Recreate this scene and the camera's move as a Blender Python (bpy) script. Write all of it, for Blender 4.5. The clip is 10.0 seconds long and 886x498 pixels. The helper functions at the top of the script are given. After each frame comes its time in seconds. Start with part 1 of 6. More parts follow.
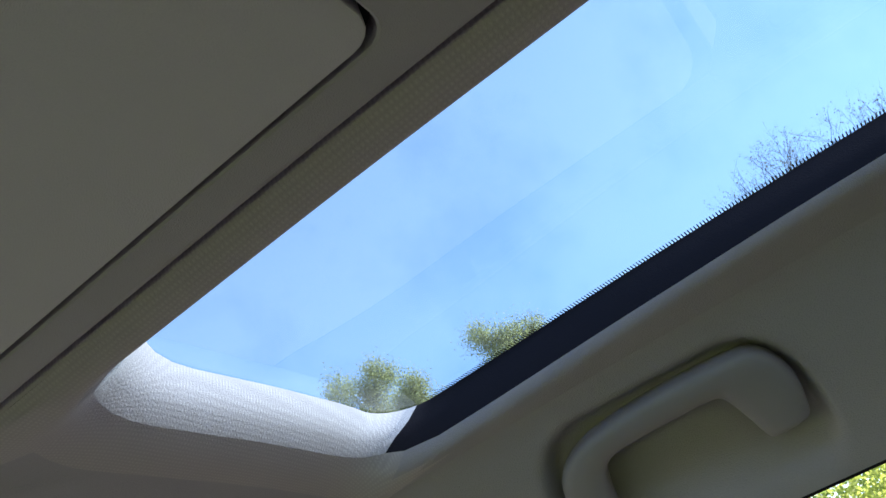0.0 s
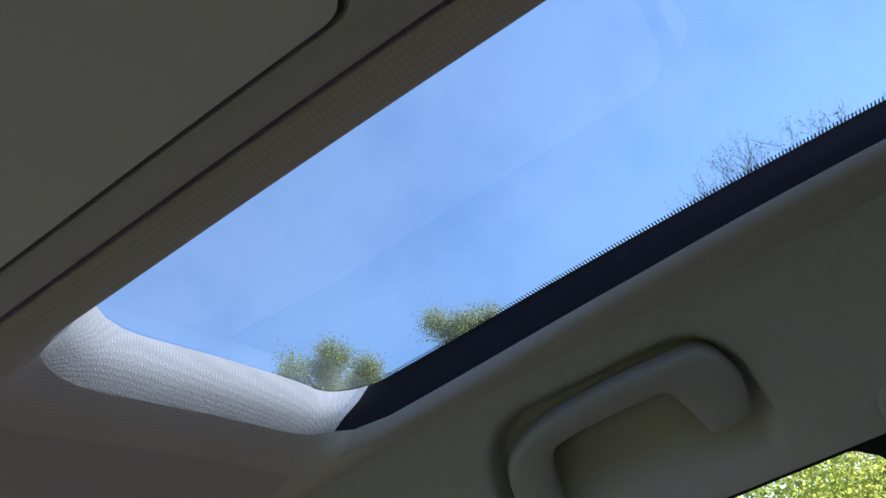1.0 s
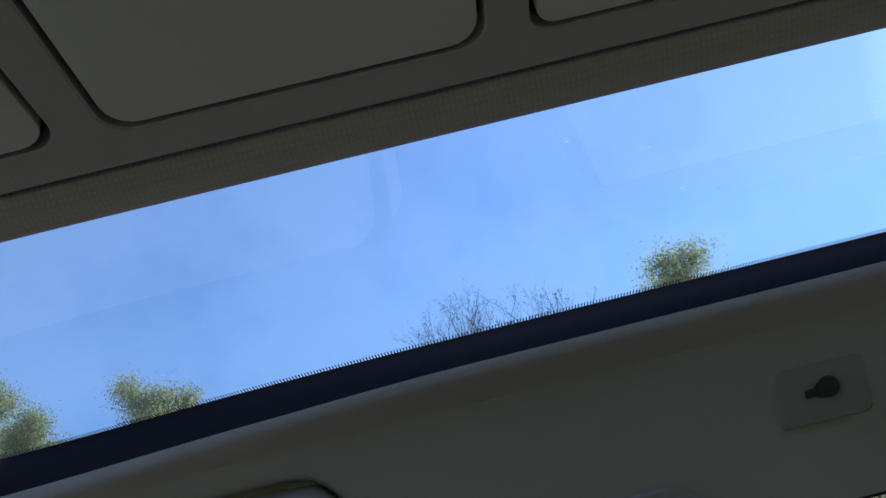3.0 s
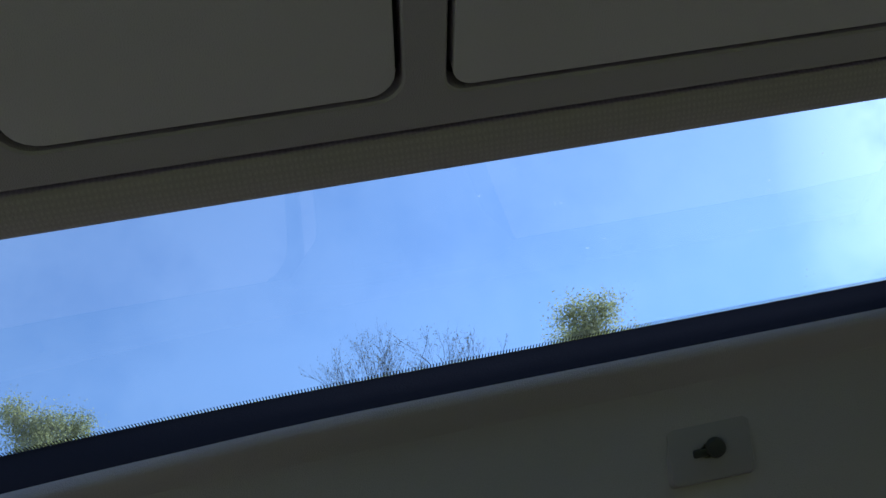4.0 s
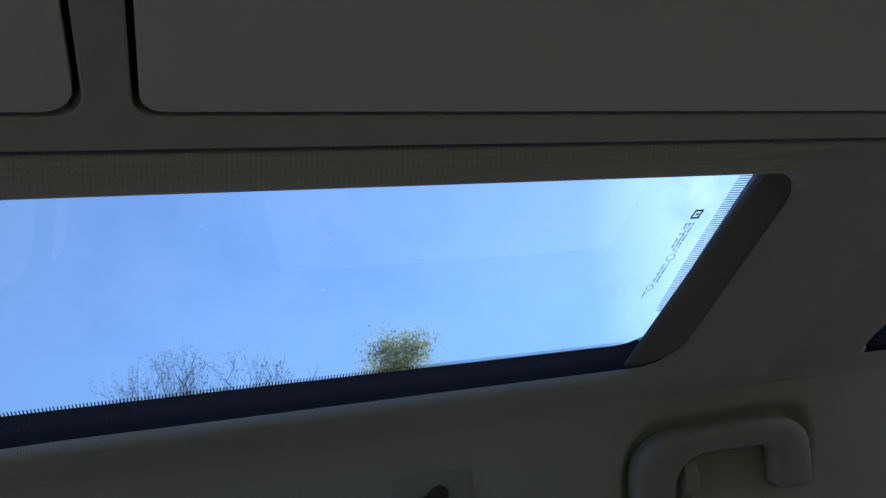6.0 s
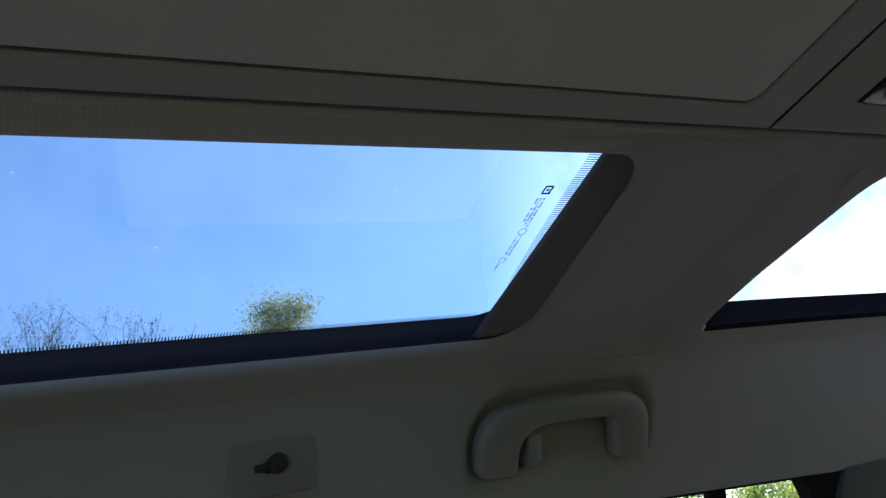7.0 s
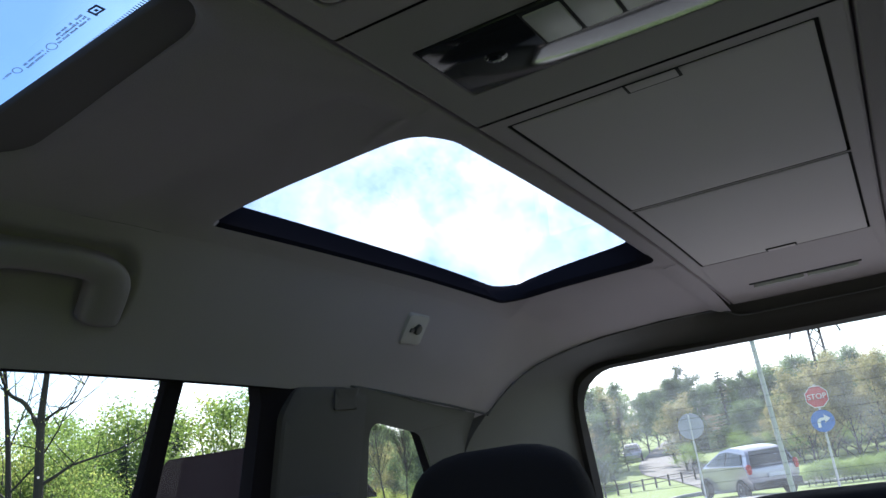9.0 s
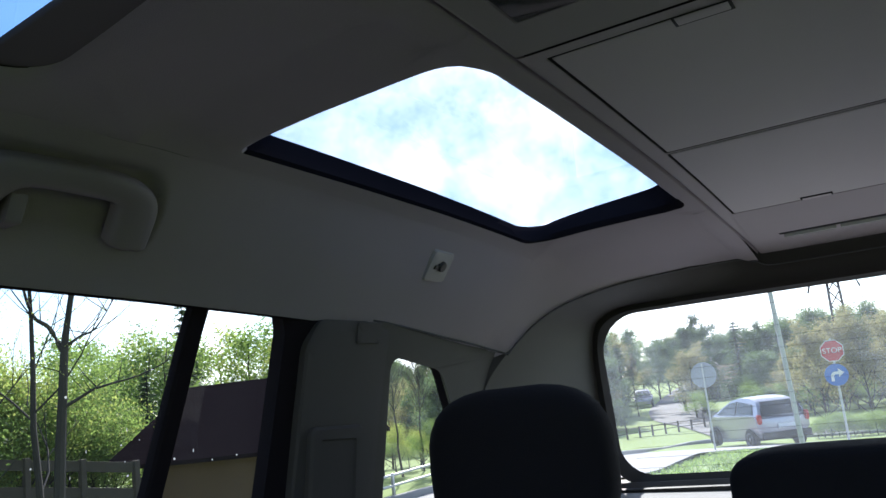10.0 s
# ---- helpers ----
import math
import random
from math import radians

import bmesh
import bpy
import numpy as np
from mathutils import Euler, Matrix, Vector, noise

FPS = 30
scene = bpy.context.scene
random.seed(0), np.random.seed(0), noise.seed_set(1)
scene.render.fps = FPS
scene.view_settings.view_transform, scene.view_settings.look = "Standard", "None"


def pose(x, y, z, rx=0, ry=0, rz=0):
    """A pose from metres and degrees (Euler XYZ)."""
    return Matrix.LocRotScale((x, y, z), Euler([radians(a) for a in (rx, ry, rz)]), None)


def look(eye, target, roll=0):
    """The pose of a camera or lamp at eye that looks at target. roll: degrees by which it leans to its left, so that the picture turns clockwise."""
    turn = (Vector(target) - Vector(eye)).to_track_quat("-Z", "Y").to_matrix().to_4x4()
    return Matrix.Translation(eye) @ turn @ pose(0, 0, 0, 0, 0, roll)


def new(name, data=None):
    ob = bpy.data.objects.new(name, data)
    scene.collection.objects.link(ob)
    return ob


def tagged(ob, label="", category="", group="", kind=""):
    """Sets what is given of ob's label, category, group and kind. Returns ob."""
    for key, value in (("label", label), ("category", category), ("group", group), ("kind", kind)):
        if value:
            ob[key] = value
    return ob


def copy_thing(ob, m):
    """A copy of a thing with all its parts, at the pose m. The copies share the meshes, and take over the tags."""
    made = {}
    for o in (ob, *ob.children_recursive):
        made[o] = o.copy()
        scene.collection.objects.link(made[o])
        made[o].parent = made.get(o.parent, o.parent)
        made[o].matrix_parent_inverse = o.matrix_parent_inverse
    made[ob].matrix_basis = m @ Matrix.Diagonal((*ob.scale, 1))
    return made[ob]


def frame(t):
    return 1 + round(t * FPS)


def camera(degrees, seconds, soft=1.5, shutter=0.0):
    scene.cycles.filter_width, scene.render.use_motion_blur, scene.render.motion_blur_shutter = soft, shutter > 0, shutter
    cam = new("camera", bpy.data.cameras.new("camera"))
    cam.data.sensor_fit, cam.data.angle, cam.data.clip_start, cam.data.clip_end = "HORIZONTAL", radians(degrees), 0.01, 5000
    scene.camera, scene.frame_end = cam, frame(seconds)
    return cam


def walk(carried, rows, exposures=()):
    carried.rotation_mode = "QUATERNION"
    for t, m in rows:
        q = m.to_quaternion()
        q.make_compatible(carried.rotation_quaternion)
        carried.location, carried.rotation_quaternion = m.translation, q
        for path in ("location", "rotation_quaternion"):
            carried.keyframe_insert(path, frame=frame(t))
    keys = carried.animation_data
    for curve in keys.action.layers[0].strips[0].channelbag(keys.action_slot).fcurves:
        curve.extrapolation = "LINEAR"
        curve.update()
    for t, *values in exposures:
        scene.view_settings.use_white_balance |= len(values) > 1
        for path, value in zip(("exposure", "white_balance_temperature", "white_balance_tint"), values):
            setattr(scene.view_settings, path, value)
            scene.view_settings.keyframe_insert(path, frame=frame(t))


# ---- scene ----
cam = camera(57.4, 10.0)
PATH = [
    (0, (-0.071, 0.645, 1.245), (1.482, 1.34, 2.296), -21.0),
    (0.5, (-0.068, 0.641, 1.238), (1.527, 1.303, 2.246), -19.8),
    (1, (-0.071, 0.645, 1.242), (1.544, 1.281, 2.237), -19.0),
    (1.5, (-0.077, 0.629, 1.241), (1.555, 1.188, 2.252), -18.3),
    (2, (-0.102, 0.609, 1.233), (1.575, 1.005, 2.248), -14.2),
    (2.5, (-0.114, 0.6, 1.23), (1.588, 0.784, 2.263), -13.8),
    (3, (-0.129, 0.576, 1.223), (1.576, 0.539, 2.268), -14.4),
    (3.2, (-0.132, 0.58, 1.224), (1.566, 0.457, 2.274), -15.1),
    (4.3, (-0.14, 0.556, 1.223), (1.504, 0.246, 2.319), -14.6),
    (4.5, (-0.145, 0.544, 1.213), (1.479, 0.175, 2.321), -15.0),
    (5, (-0.15, 0.526, 1.214), (1.432, -0.029, 2.304), -16.2),
    (5.5, (-0.148, 0.514, 1.214), (1.415, -0.129, 2.283), -16.3),
    (7, (-0.147, 0.463, 1.213), (1.375, -0.461, 2.122), -17.4),
    (7.5, (-0.156, 0.443, 1.205), (1.2, -0.804, 1.982), -17.3),
    (8, (-0.135, 0.438, 1.189), (1.059, -1.024, 1.851), -13.3),
    (8.5, (-0.132, 0.425, 1.179), (0.883, -1.2, 1.751), -10.6),
    (9, (-0.137, 0.432, 1.183), (0.764, -1.284, 1.676), -8.8),
    (9.5, (-0.112, 0.424, 1.183), (0.821, -1.291, 1.618), -5.6),
    (10, (-0.117, 0.423, 1.182), (0.856, -1.288, 1.54), -6.4),
]
EXPOSURES = [(0, 2.25, 7050, 16), (0.6, 1.95, 7000, 17), (2.5, 1.55, 6700, 18), (5.5, 1.38, 6500, 18), (7.5, 1.54, 6450, 17), (10, 1.30, 6150, 17)]
walk(cam, [(t, look(eye, target, roll)) for t, eye, target, roll in PATH], EXPOSURES)

# ---- light ----
SUN_DIR = Vector((0.42, -0.72, 0.56)).normalized()
world = bpy.data.worlds.new("world")
scene.world = world
world.use_nodes = True
_wn = world.node_tree
_sky = _wn.nodes.new("ShaderNodeTexSky")
_sky.sky_type, _sky.sun_disc = "NISHITA", False
_sky.sun_elevation = math.asin(SUN_DIR.z)
_sky.sun_rotation = math.atan2(SUN_DIR.x, SUN_DIR.y)
_sky.air_density, _sky.dust_density, _sky.ozone_density = 1.0, 0.08, 1.2
_bg = _wn.nodes["Background"]
_bg.inputs["Strength"].default_value = 0.10
# broken white cloud towards the sun's side of the sky
_tc = _wn.nodes.new("ShaderNodeTexCoord")
_nz = _wn.nodes.new("ShaderNodeTexNoise")
_nz.inputs["Scale"].default_value, _nz.inputs["Detail"].default_value, _nz.inputs["Roughness"].default_value = 5.0, 9.0, 0.62
_wn.links.new(_tc.outputs["Generated"], _nz.inputs["Vector"])
_rg = _wn.nodes.new("ShaderNodeMapRange")
_rg.inputs["From Min"].default_value, _rg.inputs["From Max"].default_value = 0.37, 0.57
_wn.links.new(_nz.outputs["Fac"], _rg.inputs["Value"])
_sp = _wn.nodes.new("ShaderNodeSeparateXYZ")
_wn.links.new(_tc.outputs["Generated"], _sp.inputs[0])
_cv = _wn.nodes.new("ShaderNodeMapRange")
_cv.inputs["From Min"].default_value, _cv.inputs["From Max"].default_value = -0.50, -0.85
_cv.inputs["To Min"].default_value, _cv.inputs["To Max"].default_value = 0.03, 0.92
_wn.links.new(_sp.outputs["Y"], _cv.inputs["Value"])
_ml = _wn.nodes.new("ShaderNodeMath")
_ml.operation = "MULTIPLY"
_wn.links.new(_rg.outputs[0], _ml.inputs[0])
_wn.links.new(_cv.outputs[0], _ml.inputs[1])
_mc = _wn.nodes.new("ShaderNodeMix")
_mc.data_type = "RGBA"
_mc.inputs["B"].default_value = (12.5, 12.7, 13.0, 1)
_wn.links.new(_ml.outputs[0], _mc.inputs["Factor"])
_wn.links.new(_sky.outputs[0], _mc.inputs["A"])
_wn.links.new(_mc.outputs["Result"], _bg.inputs[0])
_sl = bpy.data.lights.new("sun", "SUN")
_sl.energy, _sl.angle, _sl.color = 4.2, radians(0.5), (1.0, 0.94, 0.84)
sun = new("sun", _sl)
sun.matrix_world = look(SUN_DIR * 50, (0, 0, 0))

# ---- materials ----


def mat(name, color, rough=0.7, metal=0.0, grain=0.0, grain_scale=300.0, stain=0.0, stain_scale=6.0, bump=0.0, spec=0.5, sheen=0.0, color2=None, random_by=None):
    """Principled material with fine grain and broad staining in object space."""
    m = bpy.data.materials.new(name)
    m.use_nodes = True
    nt = m.node_tree
    b = nt.nodes["Principled BSDF"]
    b.inputs["Roughness"].default_value = rough
    b.inputs["Metallic"].default_value = metal
    b.inputs["Specular IOR Level"].default_value = spec
    b.inputs["Sheen Weight"].default_value = sheen
    tc = nt.nodes.new("ShaderNodeTexCoord")
    n1 = nt.nodes.new("ShaderNodeTexNoise")
    n1.inputs["Scale"].default_value = grain_scale
    n1.inputs["Detail"].default_value = 3
    n2 = nt.nodes.new("ShaderNodeTexNoise")
    n2.inputs["Scale"].default_value = stain_scale
    n2.inputs["Detail"].default_value = 4
    for n in (n1, n2):
        nt.links.new(tc.outputs["Object"], n.inputs["Vector"])
    c2 = color2 if color2 else tuple(c * 0.55 for c in color)
    mx = nt.nodes.new("ShaderNodeMix")
    mx.data_type = "RGBA"
    mx.inputs["A"].default_value = (*color, 1)
    mx.inputs["B"].default_value = (*c2, 1)
    add = nt.nodes.new("ShaderNodeMath")
    add.operation = "MULTIPLY_ADD"
    add.inputs[1].default_value = grain
    r2 = nt.nodes.new("ShaderNodeMath")
    r2.operation = "MULTIPLY"
    r2.inputs[1].default_value = stain
    nt.links.new(n2.outputs["Fac"], r2.inputs[0])
    nt.links.new(n1.outputs["Fac"], add.inputs[0])
    nt.links.new(r2.outputs[0], add.inputs[2])
    fac = add.outputs[0]
    if random_by:
        src = nt.nodes.new("ShaderNodeObjectInfo" if random_by == "object" else "ShaderNodeNewGeometry")
        out = src.outputs["Random"] if random_by == "object" else src.outputs["Random Per Island"]
        a2 = nt.nodes.new("ShaderNodeMath")
        a2.operation = "MULTIPLY_ADD"
        a2.inputs[1].default_value = 0.7
        nt.links.new(out, a2.inputs[0])
        nt.links.new(fac, a2.inputs[2])
        fac = a2.outputs[0]
    nt.links.new(fac, mx.inputs["Factor"])
    nt.links.new(mx.outputs["Result"], b.inputs["Base Color"])
    if bump:
        bp = nt.nodes.new("ShaderNodeBump")
        bp.inputs["Strength"].default_value = bump
        bp.inputs["Distance"].default_value = 0.002
        nt.links.new(n1.outputs["Fac"], bp.inputs["Height"])
        nt.links.new(bp.outputs[0], b.inputs["Normal"])
    return m


def glass_mat(name, tint, base=0.08, haze=0.0):
    """Thin sheet glass: tinted passage, a Fresnel gloss and, with haze, a bluish veil."""
    m = bpy.data.materials.new(name)
    m.use_nodes = True
    nt = m.node_tree
    nt.nodes.remove(nt.nodes["Principled BSDF"])
    tr = nt.nodes.new("ShaderNodeBsdfTransparent")
    tr.inputs[0].default_value = (*tint, 1)
    gl = nt.nodes.new("ShaderNodeBsdfGlossy")
    gl.inputs["Roughness"].default_value = 0.01
    lw = nt.nodes.new("ShaderNodeLayerWeight")
    lw.inputs[0].default_value = 0.5
    pw = nt.nodes.new("ShaderNodeMath")
    pw.operation = "POWER"
    pw.inputs[1].default_value = 4.0
    nt.links.new(lw.outputs["Facing"], pw.inputs[0])
    fr = nt.nodes.new("ShaderNodeMath")
    fr.operation = "MULTIPLY_ADD"
    fr.inputs[1].default_value, fr.inputs[2].default_value = 1.0 - base, base
    nt.links.new(pw.outputs[0], fr.inputs[0])
    mx = nt.nodes.new("ShaderNodeMixShader")
    nt.links.new(fr.outputs[0], mx.inputs[0])
    nt.links.new(tr.outputs[0], mx.inputs[1])
    nt.links.new(gl.outputs[0], mx.inputs[2])
    last = mx.outputs[0]
    # the veil is dust, with glare and distance haze painted in by its blue
    if haze:
        df = nt.nodes.new("ShaderNodeBsdfTranslucent")
        df.inputs[0].default_value = (0.66, 0.78, 0.90, 1)
        m2 = nt.nodes.new("ShaderNodeMixShader")
        tcn = nt.nodes.new("ShaderNodeTexCoord")
        nz = nt.nodes.new("ShaderNodeTexNoise")
        nz.inputs["Scale"].default_value = 14
        nz.inputs["Detail"].default_value = 6
        nt.links.new(tcn.outputs["Object"], nz.inputs["Vector"])
        mp = nt.nodes.new("ShaderNodeMapRange")
        mp.inputs["From Min"].default_value, mp.inputs["From Max"].default_value = 0.35, 0.8
        mp.inputs["To Min"].default_value, mp.inputs["To Max"].default_value = haze * 0.7, haze * 1.4
        nt.links.new(nz.outputs["Fac"], mp.inputs["Value"])
        nt.links.new(mp.outputs[0], m2.inputs[0])
        nt.links.new(last, m2.inputs[1])
        nt.links.new(df.outputs[0], m2.inputs[2])
        last = m2.outputs[0]
    nt.links.new(last, nt.nodes["Material Output"].inputs["Surface"])
    return m


M_HEAD = mat("headliner_fabric", (0.395, 0.350, 0.378), 0.95, grain=0.35, grain_scale=900, stain=0.25, stain_scale=5, bump=0.5, spec=0.1, sheen=0.1)
M_KNIT = mat("headliner_knit", (0.48, 0.41, 0.425), 0.95, grain=0.35, grain_scale=900, stain=0.25, stain_scale=5, bump=0.3, spec=0.1, sheen=0.1)
M_SURR = mat("panel_plastic", (0.33, 0.305, 0.305), 0.6, grain=0.25, grain_scale=1400, stain=0.15, stain_scale=7, bump=0.35, spec=0.3)
M_CONS = mat("console_plastic", (0.395, 0.352, 0.368), 0.6, grain=0.25, grain_scale=1400, stain=0.15, stain_scale=7, bump=0.35, spec=0.3)
M_LID = mat("lid_plastic", (0.56, 0.515, 0.53), 0.6, grain=0.25, grain_scale=1400, stain=0.15, stain_scale=5, bump=0.35, spec=0.3)
# trim and pillar plastics: the rear cabin's shade is put into these dark colours
M_TRIM = mat("shaded_trim_plastic", (0.068, 0.064, 0.061), 0.6, grain=0.2, grain_scale=1200, stain=0.2, stain_scale=8, bump=0.3, spec=0.3)
M_PILLAR = mat("shaded_pillar_plastic", (0.085, 0.079, 0.079), 0.65, grain=0.2, grain_scale=1200, stain=0.2, stain_scale=8, bump=0.3, spec=0.25)
M_DARK = mat("groove_black", (0.012, 0.012, 0.014), 0.8, stain=0.2)
M_SEAL = mat("black_seal", (0.021, 0.018, 0.022), 0.85, grain=0.2, grain_scale=500, stain=0.3, bump=0.2, spec=0.0)
M_SIDESEAL = mat("side_seal", (0.011, 0.0105, 0.014), 0.9, grain=0.2, grain_scale=500, stain=0.3, bump=0.2, spec=0.0)
M_HANDLE = mat("handle_plastic", (0.27, 0.235, 0.255), 0.5, grain=0.15, grain_scale=1500, stain=0.15, stain_scale=20, bump=0.2, spec=0.4)
M_PALE = mat("pale_plastic", (0.36, 0.34, 0.335), 0.5, grain=0.15, grain_scale=1500, stain=0.15, stain_scale=20, bump=0.2, spec=0.4)
M_SOFTSEAL = mat("grey_rubber", (0.11, 0.11, 0.115), 0.8, grain=0.2, grain_scale=500, stain=0.3, bump=0.2, spec=0.15)
M_BAR = mat("shade_bar_plastic", (0.11, 0.098, 0.098), 0.6, grain=0.2, grain_scale=1400, stain=0.15, bump=0.2)
M_GLOSS = mat("gloss_black_panel", (0.02, 0.022, 0.026), 0.08, stain=0.1, spec=0.6)
M_LENS = mat("lamp_lens", (0.55, 0.55, 0.54), 0.25, grain=0.2, grain_scale=900, stain=0.2, stain_scale=60, bump=0.2)
M_CHROME = mat("satin_metal", (0.6, 0.6, 0.6), 0.25, metal=1.0, stain=0.2)
M_SCREW = mat("hook_metal", (0.05, 0.047, 0.043), 0.5, metal=0.3, stain=0.4, stain_scale=80)
M_SEAT = mat("seat_cloth", (0.017, 0.0155, 0.020), 0.95, grain=0.4, grain_scale=700, stain=0.3, bump=0.5, spec=0.15, sheen=0.03)
M_CARPET = mat("carpet", (0.33, 0.325, 0.32), 0.95, grain=0.4, grain_scale=400, stain=0.3, bump=0.6)
M_MAT = mat("floor_mat", (0.035, 0.034, 0.034), 0.95, grain=0.4, grain_scale=400, stain=0.3, bump=0.6)
M_DOORCARD = mat("door_card", (0.16, 0.155, 0.15), 0.7, grain=0.3, grain_scale=700, stain=0.2, bump=0.4)
M_PAINT = mat("roof_paint", (0.10, 0.11, 0.13), 0.25, metal=0.5, stain=0.1)
M_INK = mat("ink_mark", (0.02, 0.02, 0.025), 0.6, stain=0.1)
M_ROOFGLASS = glass_mat("tinted_roof_glass", (0.43, 0.66, 0.87), base=0.06, haze=0.010)
M_REARROOF = glass_mat("rear_roof_glass", (0.66, 0.75, 0.84), haze=0.012)
M_WINGLASS = glass_mat("window_glass", (0.86, 0.91, 0.91), base=0.02, haze=0.004)
M_QUARTGLASS = glass_mat("quarter_window_glass", (0.88, 0.93, 0.93), base=0.03, haze=0.018)
M_REARGLASS = glass_mat("rear_window_glass", (0.84, 0.90, 0.91), base=0.04, haze=0.075)

# fine knit of the headliner
_nt = M_KNIT.node_tree
_bp = next(n for n in _nt.nodes if n.bl_idname == "ShaderNodeBump")
_tc = _nt.nodes.new("ShaderNodeTexCoord")
_wv = []
for _ax in ("X", "Y"):
    _w = _nt.nodes.new("ShaderNodeTexWave")
    _w.bands_direction = _ax
    _w.inputs["Scale"].default_value, _w.inputs["Distortion"].default_value = 105.0, 0.15
    _nt.links.new(_tc.outputs["Object"], _w.inputs["Vector"])
    _wv.append(_w)
_fl = _nt.nodes.new("ShaderNodeMath")
_fl.operation = "MULTIPLY"
_fl.inputs[1].default_value = 0.20
_nt.links.new(_wv[0].outputs["Fac"], _fl.inputs[0])
_kn = _nt.nodes.new("ShaderNodeMath")
_kn.operation = "MULTIPLY_ADD"
_nt.links.new(_fl.outputs[0], _kn.inputs[0])
_nt.links.new(_wv[1].outputs["Fac"], _kn.inputs[1])
_nt.links.new(_bp.inputs["Height"].links[0].from_socket, _kn.inputs[2])
_nt.links.new(_kn.outputs[0], _bp.inputs["Height"])
_kp = _nt.nodes.new("ShaderNodeMath")
_kp.operation = "MULTIPLY"
_nt.links.new(_wv[0].outputs["Fac"], _kp.inputs[0])
_nt.links.new(_wv[1].outputs["Fac"], _kp.inputs[1])
_kf = _nt.nodes.new("ShaderNodeMath")
_kf.operation = "MULTIPLY_ADD"
_kf.inputs[1].default_value = -0.32
_cm = next(n for n in _nt.nodes if n.bl_idname == "ShaderNodeMix")
_nt.links.new(_kp.outputs[0], _kf.inputs[0])
_nt.links.new(_cm.inputs["Factor"].links[0].from_socket, _kf.inputs[2])
_k3 = _nt.nodes.new("ShaderNodeMath")
_k3.operation = "ADD"
_k3.use_clamp = True
_k3.inputs[1].default_value = 0.14
_nt.links.new(_kf.outputs[0], _k3.inputs[0])
_nt.links.new(_k3.outputs[0], _cm.inputs["Factor"])
_bp.inputs["Distance"].default_value = 0.0012

# fabric of the roller shade: lets a part of the daylight through
M_SHADE = mat("shade_fabric", (0.75, 0.61, 0.44), 0.9, grain=0.25, grain_scale=700, stain=0.3, stain_scale=9, bump=0.4, spec=0.1)
_nt = M_SHADE.node_tree
_tl = _nt.nodes.new("ShaderNodeBsdfTranslucent")
_tl.inputs[0].default_value = (0.88, 0.64, 0.42, 1)
_mx = _nt.nodes.new("ShaderNodeMixShader")
_mx.inputs[0].default_value = 0.55
_nt.links.new(_nt.nodes["Principled BSDF"].outputs[0], _mx.inputs[1])
_nt.links.new(_tl.outputs[0], _mx.inputs[2])
_nt.links.new(_mx.outputs[0], _nt.nodes["Material Output"].inputs["Surface"])

# ---- mesh helpers ----


def finish(name, bm, material, smooth=True, parent=None, label="", category="", group="", kind="", angle=38, down=False):
    bmesh.ops.recalc_face_normals(bm, faces=bm.faces[:])
    if down:
        bm.normal_update()
        bmesh.ops.reverse_faces(bm, faces=[f for f in bm.faces if f.normal.z > 0.3])
    me = bpy.data.meshes.new(name)
    bm.to_mesh(me)
    bm.free()
    me.materials.append(material)
    if smooth:
        me.shade_smooth()
        me.set_sharp_from_angle(angle=radians(angle))
    ob = new(name, me)
    if parent is not None:
        ob.parent = parent
    return tagged(ob, label, category, group, kind)


def thing(name, at, label, category, group="", kind=""):
    e = new(name)
    e.empty_display_size = 0.05
    e.location = at
    return tagged(e, label, category, group, kind)


def rrect(x0, x1, y0, y1, r, n=6, m=10, r2=None, r3=None):
    """Rounded rectangle as a closed run of 2D points, always 4 * (n + m) of them; r2, r3: the corners at x1, y1 and x0, y1."""
    most = min((x1 - x0) / 2, (y1 - y0) / 2) - 1e-4
    r = max(min(r, most), 1e-6)
    q = r if r2 is None else max(min(r2, most), 1e-6)
    v = r if r3 is None else max(min(r3, most), 1e-6)
    out = []
    cs = [(x1 - r, y0 + r, -90, r), (x1 - q, y1 - q, 0, q), (x0 + v, y1 - v, 90, v), (x0 + r, y0 + r, 180, r)]
    for i, (cx, cy, a0, w) in enumerate(cs):
        for k in range(n):
            a = radians(a0 + 90 * k / (n - 1))
            out.append((cx + w * math.cos(a), cy + w * math.sin(a)))
        nx, ny, na, nw = cs[(i + 1) % 4]
        a = radians(na)
        end = (nx + nw * math.cos(a), ny + nw * math.sin(a))
        sx, sy = out[-1]
        for k in range(1, m + 1):
            f = k / (m + 1)
            out.append((sx + (end[0] - sx) * f, sy + (end[1] - sy) * f))
    return out


def loft(bm, loops, close_first=False, close_last=False, closed=True, keep=None):
    """Faces between runs of 3D points; keep(place in the run) may choose among them."""
    vs = [[bm.verts.new(p) for p in lp] for lp in loops]
    n = len(loops[0])
    for a, b in zip(vs, vs[1:]):
        for i in range(n if closed else n - 1):
            q = (a[i], a[(i + 1) % n], b[(i + 1) % n], b[i])
            if keep is None or keep(i):
                bm.faces.new(q)
    if close_first:
        bm.faces.new(vs[0])
    if close_last:
        bm.faces.new(vs[-1])
    bmesh.ops.delete(bm, geom=[v for v in bm.verts if not v.link_faces], context="VERTS")
    return vs


